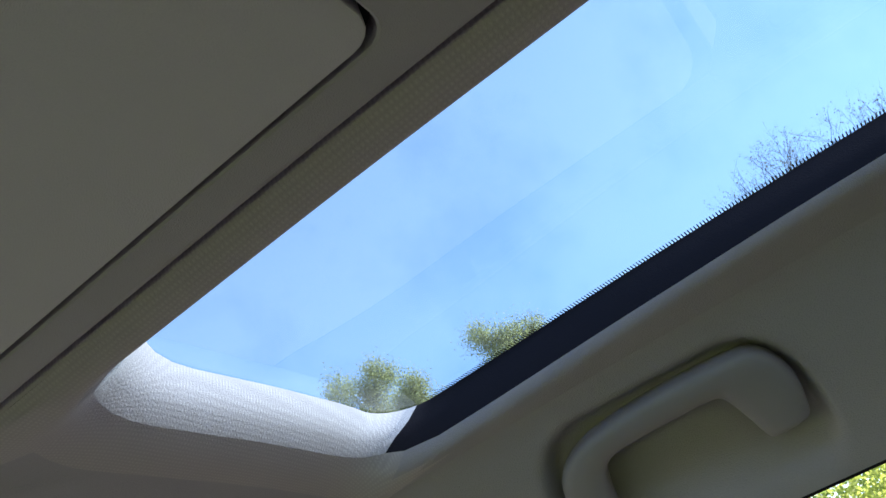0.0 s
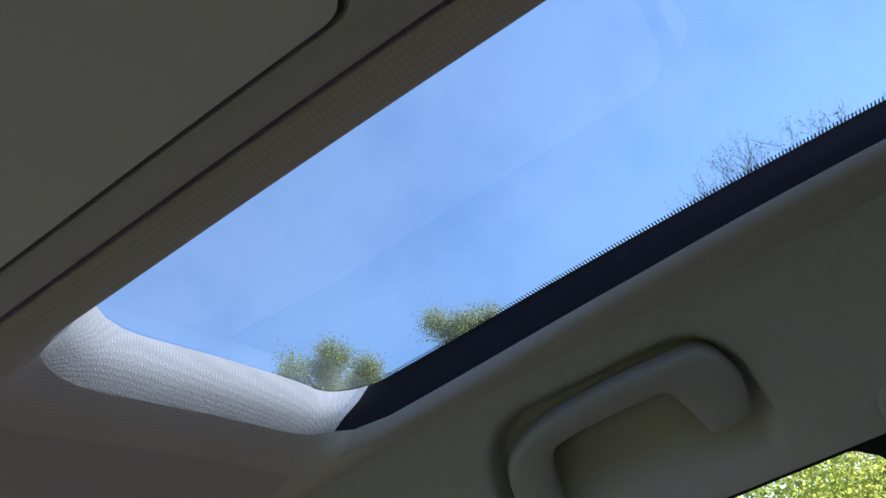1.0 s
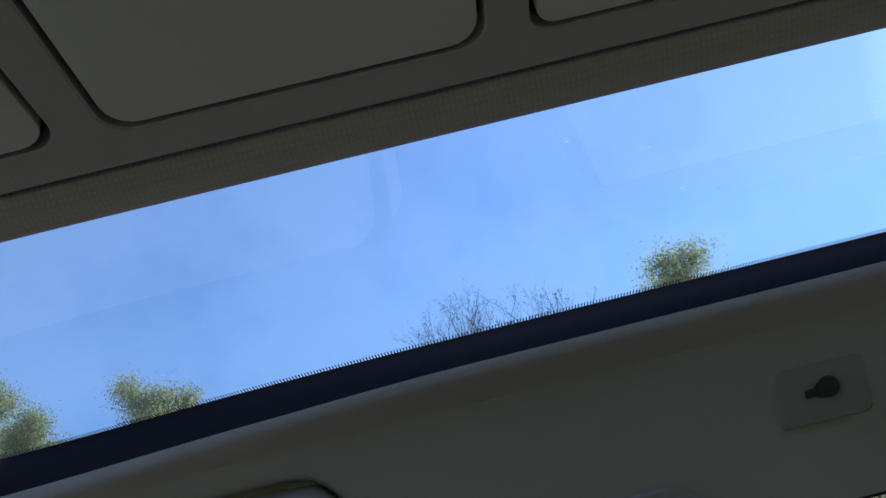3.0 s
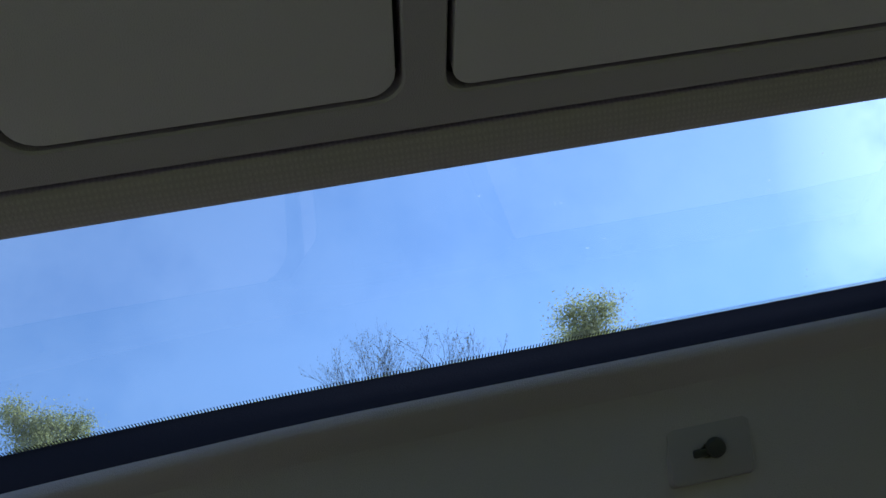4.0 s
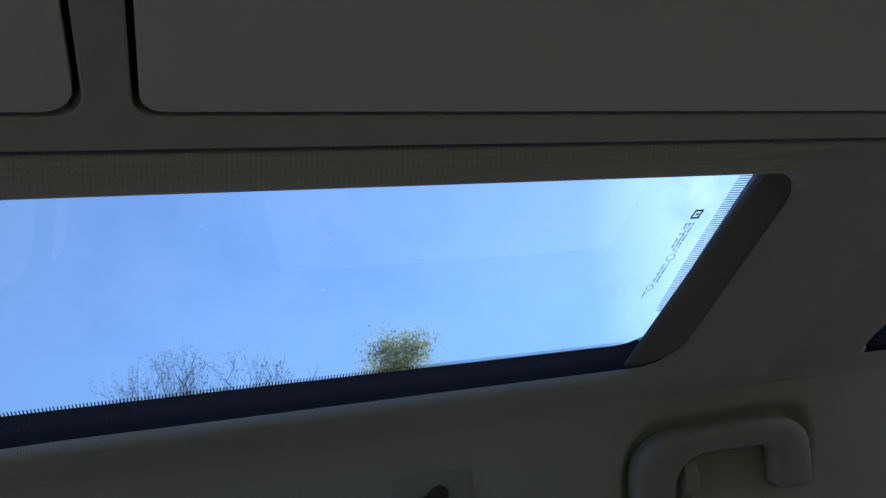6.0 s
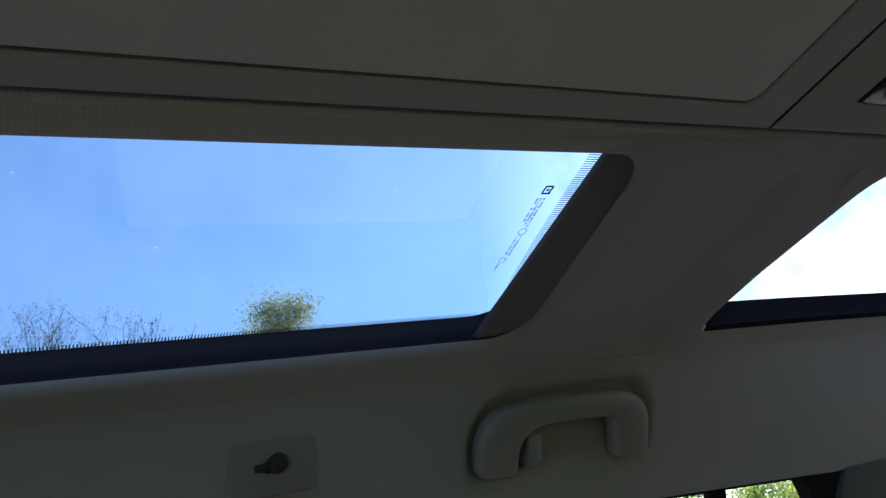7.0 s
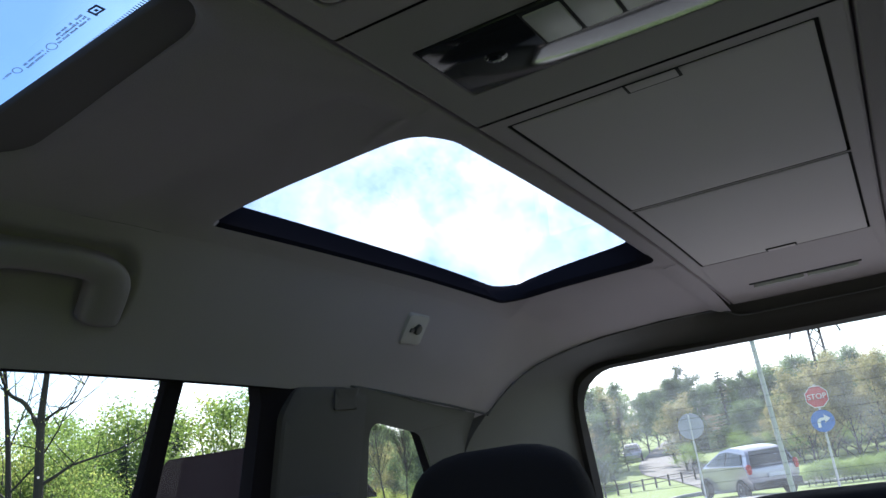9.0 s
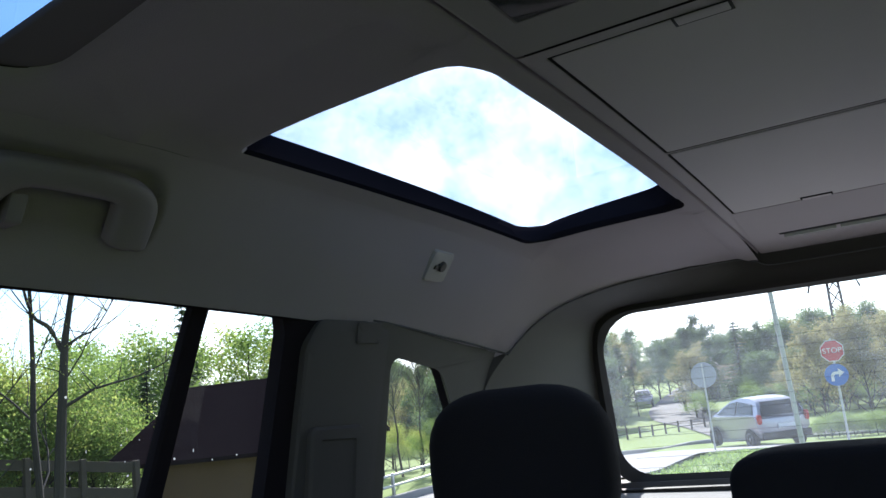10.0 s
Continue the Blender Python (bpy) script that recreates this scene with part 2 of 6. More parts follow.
def box(bm, x0, x1, y0, y1, z0, z1, bevel=0.0, seg=2):
    r = bmesh.ops.create_cube(bm, size=1.0)
    for v in r["verts"]:
        v.co = Vector(((x0 + x1) / 2 + v.co.x * (x1 - x0), (y0 + y1) / 2 + v.co.y * (y1 - y0), (z0 + z1) / 2 + v.co.z * (z1 - z0)))
    if bevel:
        es = list({e for v in r["verts"] for e in v.link_edges})
        bmesh.ops.bevel(bm, geom=es, offset=bevel, segments=seg, affect="EDGES", profile=0.5)


def tube(bm, pts, radii, n=8, caps=True):
    """Tapered tube along points."""
    loops = []
    up = Vector((0, 0, 1))
    for i, p in enumerate(pts):
        p = Vector(p)
        d = (Vector(pts[min(i + 1, len(pts) - 1)]) - Vector(pts[max(i - 1, 0)])).normalized()
        a = d.cross(up if abs(d.z) < 0.9 else Vector((1, 0, 0))).normalized()
        b = d.cross(a)
        r = radii[i] if isinstance(radii, (list, tuple)) else radii
        loops.append([p + (a * math.cos(2 * math.pi * k / n) + b * math.sin(2 * math.pi * k / n)) * r for k in range(n)])
    vs = [[bm.verts.new(p) for p in lp] for lp in loops]
    for a, b in zip(vs, vs[1:]):
        for i in range(n):
            bm.faces.new((a[i], a[(i + 1) % n], b[(i + 1) % n], b[i]))
    if caps:
        bm.faces.new(vs[0])
        bm.faces.new(vs[-1])


def mirror_x(bm):
    """Adds the mirror image across x = 0."""
    r = bmesh.ops.duplicate(bm, geom=bm.faces[:] + bm.verts[:] + bm.edges[:])
    vs = [g for g in r["geom"] if isinstance(g, bmesh.types.BMVert)]
    for v in vs:
        v.co.x = -v.co.x
    bmesh.ops.reverse_faces(bm, faces=[g for g in r["geom"] if isinstance(g, bmesh.types.BMFace)])


def interp(v, table):
    if v <= table[0][0]:
        return table[0][1]
    for (a, fa), (b, fb) in zip(table, table[1:]):
        if v <= b:
            u = (v - a) / (b - a)
            return fa + (fb - fa) * u
    return table[-1][1]


def smooth_step(a, b, v):
    u = max(0.0, min(1.0, (v - a) / (b - a)))
    return u * u * (3 - 2 * u)


# ---- the cabin's shape: x to the car's right, y to its front, z up from the ground ----
Z_LINE = [(-1.70, 1.420), (-1.43, 1.447), (-1.17, 1.463), (-0.95, 1.478), (-0.72, 1.489), (-0.45, 1.496), (-0.2, 1.499), (0.8, 1.499), (1.1, 1.492), (1.3, 1.468), (1.5, 1.42)]
X_FALL = [(0.28, 0.0), (0.40, -0.003), (0.47, -0.007), (0.50, -0.010), (0.525, -0.017), (0.55, -0.032), (0.575, -0.055), (0.60, -0.082), (0.63, -0.120), (0.65, -0.150), (0.662, -0.172)]


def zc(y):
    return sum(interp(y + d, Z_LINE) for d in (-0.06, -0.03, 0, 0.03, 0.06)) / 5


def fall(x):
    x = abs(x)
    return sum(interp(x + d, X_FALL) for d in (-0.008, 0, 0.008)) / 3


# the headliner's rear edge in plan and height: x, y, z
REAR_EDGE = [(0.0, -1.590, 1.402), (0.160, -1.586, 1.404), (0.190, -1.585, 1.418), (0.225, -1.578, 1.4255), (0.33, -1.515, 1.418), (0.45, -1.402, 1.397), (0.517, -1.324, 1.3745), (0.565, -1.251, 1.3485), (0.603, -1.184, 1.3095), (0.637, -1.124, 1.256), (0.66, -1.112, 1.235)]
EDGE_Y = [(x, y) for x, y, z in REAR_EDGE]
EDGE_Z = [(x, z) for x, y, z in REAR_EDGE]


def ceil_base(x, y):
    z = zc(y) + fall(x) - 0.04 * max(0.0, -y) * smooth_step(0.52, 0.62, abs(x))
    # shallow trough across the beam between the two openings
    v = (y + 0.125 + 0.12 * (abs(x) - 0.36)) / 0.030
    return z + 0.005 * math.exp(-v * v) * smooth_step(0.20, 0.25, abs(x)) * (1 - smooth_step(0.49, 0.56, abs(x)))


def ceil_z(x, y):
    """Height of the headliner; towards its rear edge it bends down to meet the trim."""
    z = ceil_base(x, y)
    if y > -0.75 or abs(x) < 0.17:
        return z
    ye = interp(abs(x), EDGE_Y)
    u = 1 - (y - ye) / (0.26 - 0.20 * smooth_step(0.45, 0.63, abs(x)))
    if u <= 0:
        return z
    drop = ceil_base(x, ye) - interp(abs(x), EDGE_Z) - 0.001
    if u <= 1:
        return z - drop * u * u
    return z - drop + 2.5 * min(ye - y, 0.05)


def side_x(z):
    """Inner face of the side of the cabin at height z."""
    if z < 1.335:
        return 0.662 + (1.335 - z) * 0.16
    return interp(z, [(1.335, 0.662), (1.35, 0.655), (1.38, 0.636), (1.42, 0.606), (1.45, 0.582)])


# openings of the roof: lip and glass outline, (x0, x1, y0, y1)
FRONT = [(0.228, 0.545, 0.022, 1.058, 0.044, 0.053), (0.222, 0.518, 0.026, 1.050, 0.044, 0.030), (0.214, 0.503, 0.030, 1.041, 0.042, 0.012),
         (0.206, 0.498, 0.030, 1.037, 0.046, 0.003), (0.201, 0.500, 0.026, 1.043, 0.048, -0.002), (0.196, 0.506, 0.010, 1.060, 0.050, -0.0045), (0.187, 0.52, -0.025, 1.090, 0.05, -0.0035), (0.180, 0.54, -0.12, 1.16, 0.0, 0.0)]
REAR = [(0.226, 0.555, -1.083, -0.285, 0.060, 0.052), (0.221, 0.538, -1.066, -0.266, 0.060, 0.030), (0.214, 0.524, -1.056, -0.252, 0.055, 0.012),
        (0.205, 0.515, -1.058, -0.245, 0.055, 0.003), (0.200, 0.517, -1.060, -0.239, 0.055, 0.0), (0.196, 0.521, -1.064, -0.232, 0.055, -0.0008), (0.188, 0.529, -1.072, -0.216, 0.055, -0.0003), (0.180, 0.54, -1.10, -0.19, 0.0, 0.0)]


def roll(x):
    """Padded roll of the headliner beside the console."""
    return 0.004 * math.sin(math.pi * min(max((x - 0.180) / 0.045, 0.0), 1.0))


# the front edge of the front openings: a padded quarter roll (y, rise)
ROLL_EDGE = [(1.046 + 0.072 * (1 - math.cos(radians(a))), 0.053 * (1 - math.sin(radians(a)))) for a in (0, 17, 32, 46, 58, 70, 82)] + [(1.16, 0.0)]
CORNER_R = 0.040
FLARE = (0.010, 0.020, 0.022, 0.022, 0.021, 0.019, 0.010, 0.0)


def opening_loops(table):
    """Outlines from glass to headliner; the cross edges run slightly aslant."""
    loops = []
    for k, (x0, x1, y0, y1, r, dz) in enumerate(table):
        lp = []
        w = 0.0 if k == len(table) - 1 else 1.0
        r2 = r3 = r
        if table is FRONT:
            y1 = ROLL_EDGE[k][0]
            # the padded lip cuts the front corners in wide curves
            if k < 7:
                r2, r3 = (CORNER_R if k > 1 else r), 0.090
        elif 0 < k < 7:
            r2 = 0.008
        for x, y in rrect(x0, x1, y0, y1, r, 8, 24, r2, r3):
            rise = dz
            if table is FRONT:
                u = smooth_step(y1 - 0.06, y1 - 0.012, y)
                rise = dz * (1 - u) + ROLL_EDGE[k][1] * u
                # the outer lip flares a little towards the front
                x += FLARE[k] * smooth_step(0.55, 1.0, y) * smooth_step(0.42, 0.49, x)
                y += w * ((0.25 - x) * 0.05 * smooth_step(0.75, 1.0, y) - (x - 0.35) * 0.12 * (1 - smooth_step(0.05, 0.3, y)))
            else:
                y += w * (x - 0.36) * ((-0.20 if k == 0 else 0.0) * (1 - smooth_step(-0.95, -0.7, y)) - 0.03 * smooth_step(-0.5, -0.3, y))
            lp.append(Vector((x, y, ceil_z(min(x, 0.505) if dz > 0 else x, y) + rise - (roll(x) if rise < 0.02 else 0.0))))
        loops.append(lp)
    return loops


def front_black(i):
    """Places along the front outline that are lined with the black seal: its outer edge."""
    return 4 <= i <= 33


def rear_black(i):
    return i >= 95 or i <= 32


def grid(bm, xs, ys, f):
    vs = [[bm.verts.new((x, y, f(x, y))) for x in xs] for y in ys]
    for a, b in zip(vs, vs[1:]):
        for i in range(len(xs) - 1):
            bm.faces.new((a[i], a[i + 1], b[i + 1], b[i]))


def span(a, b, n):
    return [a + (b - a) * i / n for i in range(n + 1)]


def hollow(y, z, y0, y1, top, bottom, r=0.042):
    """Rounded hollow that fades out towards its lower side."""
    qy = abs(y - (y0 + y1) / 2) - (y1 - y0) / 2 + r
    qz = abs(z - (top + bottom) / 2) - (top - bottom) / 2 + r
    d = math.hypot(max(qy, 0.0), max(qz, 0.0)) + min(max(qy, qz), 0.0) - r
    return (1 - smooth_step(-0.008, 0.001, d)) * smooth_step(bottom, bottom + 0.045, z)


def dish(y, z):
    """Depth of the moulded hollows behind the grab handles."""
    top = 1.457 - 0.10 * max(0.0, 0.745 - y) - 0.25 * max(0.0, y - 0.88)
    return 0.026 * hollow(y, z, 0.694, 0.939, top - 0.002, 1.345) + 0.017 * hollow(y, z, -0.193, 0.053, 1.457, 1.362)


def rail_point(x, y):
    z = ceil_z(x, y)
    d = dish(y, z) * smooth_step(0.542, 0.560, x)
    return x + d * 0.75, z + d * 0.5


# headliner
bm = bmesh.new()
for tb, black in ((FRONT, front_black), (REAR, rear_black)):
    lps = opening_loops(tb)
    n = 4 if tb is FRONT else 5
    loft(bm, lps[:n], keep=lambda i: not black(i))
    loft(bm, lps[n - 1:])
for y0, y1, n in ((1.155, 1.48, 16), (-0.195, -0.115, 16)):
    grid(bm, span(0.180, 0.225, 12) + span(0.235, 0.54, 40), span(y0, y1, n), lambda x, y: ceil_z(x, y) - roll(x) + 0.0004)
# rear part, cut along its curved rear edge
xs = span(0.180, 0.225, 12) + span(0.235, 0.655, 62)
rows = []
for f in span(0, 1, 30):
    row = []
    for x in xs:
        y = -1.10 + (interp(x, EDGE_Y) + 1.10) * f
        row.append(bm.verts.new((x, y, ceil_z(x, y) - roll(x))))
    rows.append(row)
for a, b in zip(rows, rows[1:]):
    for i in range(len(xs) - 1):
        bm.faces.new((a[i], a[i + 1], b[i + 1], b[i]))
ys = span(-1.10, 1.48, 516)
xs = span(0.54, 0.655, 26)
rows = [[bm.verts.new((rail_point(x, y)[0], y, rail_point(x, y)[1])) for x in xs] for y in ys]
for a, b in zip(rows, rows[1:]):
    for i in range(len(xs) - 1):
        bm.faces.new((a[i], a[i + 1], b[i + 1], b[i]))
# rolled edge beside the console
for y0, y1 in ((-1.64, 1.48),):
    lp = []
    for y in span(y0, y1, 100):
        z = zc(y)
        lp.append([Vector((0.180, y, z)), Vector((0.1785, y, z + 0.0015)), Vector((0.178, y, z + 0.02))])
    loft(bm, lp, closed=False)
bmesh.ops.dissolve_degenerate(bm, dist=0.00002, edges=bm.edges[:])
mirror_x(bm)
grid(bm, span(-0.18, 0.18, 4), span(-1.64, 1.48, 30), lambda x, y: zc(y) + 0.02)
ceiling = finish("ceiling", bm, M_HEAD, angle=60, label="grey fabric car headliner with two roof openings each side", category="headliner", kind="structure")
# knitted cover round the openings and beside the console
ceiling.data.materials.append(M_KNIT)
for p in ceiling.data.polygons:
    if 0.10 < p.center.y < 1.16 and abs(p.center.x) < 0.54 and (abs(p.center.x) < 0.206 or 1.02 < p.center.y < 1.11):
        p.material_index = 1

bm = bmesh.new()
loft(bm, opening_loops(FRONT)[:4], keep=front_black)
loft(bm, opening_loops(REAR)[:5], keep=rear_black)
mirror_x(bm)
seal = finish("trim_roof_opening", bm, M_SEAL, label="black rubber seal lining the roof openings", category="seal", kind="structure")
# the sides of the rear openings take a darker seal colour
seal.data.materials.append(M_SIDESEAL)
for p in seal.data.polygons:
    if p.center.y < -0.2 and abs(p.center.x) > 0.50 and p.center.y > -0.99:
        p.material_index = 1


# roof glass
def roof_pane(name, table, sx, label):
    x0, x1, y0, y1, r, dz = table[0]
    bm = bmesh.new()
    grid(bm, span(x0 - 0.02, x1 + 0.012, 8), span(y0 - 0.03, y1 + 0.03, 24), lambda x, y: zc(y) + dz + 0.001 + fall(min(x, 0.505)))
    for v in bm.verts:
        v.co.x *= sx
    ob = finish(name, bm, M_ROOFGLASS if table is FRONT else M_REARROOF, label=label, category="roof window", kind="structure")
    return ob


roof_pane("window_1", FRONT, 1, "large tinted front roof window pane")
roof_pane("window_2", FRONT, -1, "large tinted front roof window pane")
roof_pane("window_3", REAR, 1, "small tinted rear roof window pane")
roof_pane("window_4", REAR, -1, "small tinted rear roof window pane")

# printed teeth along the outer and rear edges of the front panes
bm = bmesh.new()
_lo = opening_loops(FRONT)[0]
for run, inward, deep in ((_lo[6:34], Vector((-1, 0, 0)), 0.009), (_lo[101:127], Vector((0, 1, 0)), 0.014)):
    for p, q in zip(run, run[1:]):
        n = max(1, int((q - p).length / 0.0027))
        for k in range(n):
            c = p.lerp(q, k / n) - Vector((0, 0, 0.0010))
            d = (q - p).normalized() * 0.0007
            bm.faces.new([bm.verts.new(v) for v in (c - d - inward * 0.004, c + d - inward * 0.004, c + d * 0.7 + inward * deep, c - d * 0.7 + inward * deep)])
mirror_x(bm)
finish("trim_glass_print", bm, M_DARK, smooth=False, label="fine black printed teeth along the edge of the roof glass", category="glass print", kind="structure")

# outer roof skin round the glass
bm = bmesh.new()
for tb in (FRONT, REAR):
    x0, x1, y0, y1, r, dz = tb[0]
    mid = Vector(((x0 + x1) / 2, (y0 + y1) / 2, 0))
    lo = [p + Vector((p.x - mid.x, p.y - mid.y, 0)).normalized() * 0.008 + Vector((0, 0, 0.0014)) for p in opening_loops(tb)[0]]
    ya, yb = (-0.15, 1.5) if tb is FRONT else (-1.66, -0.15)
    hi = [Vector((x, y, zc(y) + 0.062 + (fall(min(x, 0.66)) * 0.55))) for x, y in rrect(0.0, 0.70, ya, yb, 0.0, 8, 24)]
    loft(bm, [lo, hi])
lp = [[Vector((0.70, y, zc(y) - 0.035)), Vector((0.745, y, 1.395)), Vector((0.725, y, 1.366)), Vector((0.69, y, 1.366))] for y in span(-1.66, 1.5, 40)]
loft(bm, lp, closed=False)
loft(bm, [[Vector((0.725, y, 1.367)), Vector((0.735, y, 1.33)), Vector((0.72, y, 1.285)), Vector((0.69, y, 1.28))] for y in span(-1.66, -0.66, 12)], closed=False)
loft(bm, [[Vector((0.735, y, 1.33)), Vector((0.745, y, 1.10)), Vector((0.76, y, 0.60))] for y in span(-1.68, -1.09, 8)], closed=False)
loft(bm, [[Vector((x, -1.655, 1.37)), Vector((x, -1.665, 1.44)), Vector((x, -1.655, zc(-1.655) + 0.064 + fall(min(x, 0.66)) * 0.55))] for x in span(0.0, 0.72, 14)], closed=False)
mirror_x(bm)
finish("roof_skin", bm, M_PAINT, label="painted car roof skin round the glass panes", category="car roof", kind="structure")

# ---- overhead console ----
console = thing("overhead_console", (0, 0, 1.5), "grey plastic overhead console with closed lids along the roof", "overhead console")


def cpart(name, bm, material, label="", parent=None, smooth=True, down=False):
    ob = finish(name, bm, material, smooth, None, label, down=down)
    ob.parent = parent if parent else console
    if parent is None:
        ob.matrix_parent_inverse = Matrix.Translation(console.location).inverted()
    return ob


def con_z(y):
    return zc(y) - 0.0005


def framed(bm, cell, hole, depth, walls=True):
    """A stretch of console face with a lid's well in it."""
    x0, x1, y0, y1 = cell
    a, b, c, d, r = hole
    lo = []
    for (p, q, s, t, rr, dz) in ((a, b, c, d, r, depth), (a, b, c, d, r, 0.0012), (a - 0.0012, b + 0.0012, c - 0.0012, d + 0.0012, r + 0.001, 0.0), (x0, x1, y0, y1, 0.0, 0.0))[0 if walls else 1:]:
        lo.append([Vector((x, y, con_z(y) + dz)) for x, y in rrect(p, q, s, t, rr, 6, 16)])
    loft(bm, lo)


LIDS = [(-0.150, 0.150, 0.7305, 1.180, 0.014), (-0.150, 0.150, 0.5255, 0.7085, 0.014), (-0.150, 0.150, 0.004, 0.5045, 0.010), (-0.150, 0.150, -0.719, -0.294, 0.003), (-0.150, 0.150, -1.172, -0.725, 0.003)]
CELLS = [(0.720, 1.40), (0.515, 0.720), (-0.0318, 0.515), (-0.722, -0.275), (-1.60, -0.722)]
for name, rng in (("body", (0, 1, 2)), ("rear_body", (3, 4))):
    bm = bmesh.new()
    for k in rng:
        framed(bm, (-0.170, 0.170, *CELLS[k]), LIDS[k], 0.014, k < 3)
    bmesh.ops.dissolve_degenerate(bm, dist=0.00002, edges=bm.edges[:])
    bmesh.ops.remove_doubles(bm, verts=bm.verts[:], dist=0.00004)
    cpart(name, bm, M_CONS, down=True)
bm = bmesh.new()
framed(bm, (-0.170, 0.170, -0.2700, -0.035), (-0.1395, 0.1395, -0.2025, -0.0935, 0.003), 0.008)
bmesh.ops.dissolve_degenerate(bm, dist=0.00002, edges=bm.edges[:])
cpart("panel_surround", bm, M_SURR, down=True)
# outer edges, both sides, rounded up to the seam
for s in (1, -1):
    for y0, y1 in ((-1.60, -0.2750), (-0.2700, -0.035), (-0.0318, 1.40)):
        bm = bmesh.new()
        lp = []
        for y in span(y0, y1, 60):
            z = con_z(y)
            lp.append([Vector((s * 0.170, y, z)), Vector((s * 0.1725, y, z + 0.0006)), Vector((s * 0.1742, y, z + 0.002)), Vector((s * 0.1748, y, z + 0.018))])
        loft(bm, lp, closed=False)
        cpart("side_edge", bm, M_CONS)
bm = bmesh.new()
grid(bm, span(-0.174, 0.174, 2), span(-1.60, 1.40, 60), lambda x, y: con_z(y) + 0.0125)
cpart("backing", bm, M_DARK, "black recess behind the lid joints")
for k, (a, b, c, d, r) in enumerate(LIDS):
    g = 0.0034 if k < 3 else 0.0040
    bm = bmesh.new()
    lo = []
    for ins, dz in ((g, 0.012), (g, 0.0012), (g + 0.0004, 0.0004), (g + 0.0014, 0.0))[0 if k < 3 else 1:]:
        lo.append([Vector((x, y, con_z(y) + dz)) for x, y in rrect(a + ins, b - ins, c + ins, d - ins, r, 6, 16)])
    loft(bm, lo)
    ys = span(c + g + 0.0014, d - g - 0.0014, 20)
    ctr = [bm.verts.new((0, y, con_z(y))) for y in ys]
    inner = [v for v in bm.verts if abs(v.co.z - con_z(v.co.y)) < 1e-6 and v not in ctr]
    for v in ctr:
        bm.verts.remove(v)
    loop = [Vector((x, y, con_z(y))) for x, y in rrect(a + g + 0.0014, b - g - 0.0014, c + g + 0.0014, d - g - 0.0014, r, 6, 16)]
    mid = [Vector(((a + b) / 2, min(max(p.y, c + 0.02), d - 0.02), 0)) for p in loop]
    for q in mid:
        q.z = con_z(q.y)
    loft(bm, [loop, mid])
    bmesh.ops.remove_doubles(bm, verts=bm.verts[:], dist=0.0001)
    lid = cpart("lid", bm, M_LID)
    if k >= 3:
        bm = bmesh.new()
        for ins in (0.0, g):
            loft(bm, [[Vector((x, y, con_z(y) + dz)) for x, y in rrect(a + ins, b - ins, c + ins, d - ins, r, 6, 16)] for dz in (0.0126, 0.0010)])
        cpart("lid_joint", bm, M_DARK, "dark rubber lining of the lid joint")
    if k >= 3:
        ly = -0.297 if k == 3 else -1.167
        y0, y1 = (ly - 0.018, ly + 0.004) if k == 3 else (ly - 0.002, ly + 0.018)
        bm = bmesh.new()
        for p in ((-0.0275, 0.0265, y0, y1, con_z(ly) - 0.0012, con_z(ly) + 0.004),):
            box(bm, *p, bevel=0.0004)
        cpart("latch_surround", bm, M_DARK, "dark gap round the latch", lid)
        bm = bmesh.new()
        box(bm, -0.0245, 0.0235, y0 + 0.003, y1 - 0.001, con_z(ly) - 0.0018, con_z(ly) + 0.004, bevel=0.0006)
        cpart("latch", bm, M_LID, "small grey push latch", lid)

# lamp and switch panel
bm = bmesh.new()
box(bm, -0.138, 0.138, -0.201, -0.095, con_z(-0.15) - 0.0015, con_z(-0.15) + 0.006, bevel=0.002)
panel = cpart("switch_panel", bm, M_GLOSS, "glossy black switch panel")
for k, x in enumerate((0.030, -0.004, -0.038)):
    bm = bmesh.new()
    box(bm, x - 0.0180, x + 0.0180, -0.1560, -0.0960, con_z(-0.13) - 0.0030, con_z(-0.13), bevel=0.001)
    cpart("lamp_frame", bm, M_DARK, "black lamp surround", panel)
    bm = bmesh.new()
    box(bm, x - 0.0155, x + 0.0155, -0.1530, -0.1000, con_z(-0.13) - 0.0048, con_z(-0.13), bevel=0.002)
    cpart("lamp_lens", bm, M_LENS, "frosted lamp lens", panel)
bm = bmesh.new()
bmesh.ops.create_uvsphere(bm, u_segments=20, v_segments=10, radius=0.011, matrix=Matrix.Translation((0.090, -0.148, con_z(-0.15))) @ Matrix.Diagonal((1, 1, 0.35, 1)))
cpart("sensor_dome", bm, M_GLOSS, "small glossy sensor dome", panel)
bm = bmesh.new()
box(bm, 0.086, 0.094, -0.150, -0.1485, con_z(-0.15) - 0.0048, con_z(-0.15) - 0.003, bevel=0.0004)
cpart("mark", bm, M_LENS, "white mark on the dome", panel)
# slot at the rear end
bm = bmesh.new()
z = con_z(-1.428)
box(bm, -0.120, 0.104, -1.446, -1.408, z - 0.0030, z + 0.004, bevel=0.0006)
slot = cpart("vent_slot", bm, M_DARK, "dark narrow vent slot")
for x0, x1 in ((-0.112, -0.014), (-0.006, 0.096)):
    bm = bmesh.new()
    box(bm, x0, x1, -1.4400, -1.426, z - 0.0100, z + 0.004, bevel=0.001)
    cpart("vent_blade", bm, M_LENS, "pale vent blade", slot)

# ---- roller shade of the front roof window ----
SHADE_Y = 0.076
shade = thing("roller_shade", (0.35, SHADE_Y, 1.51), "beige fabric roller sunshade fully drawn back behind its grey pull bar", "sunshade")


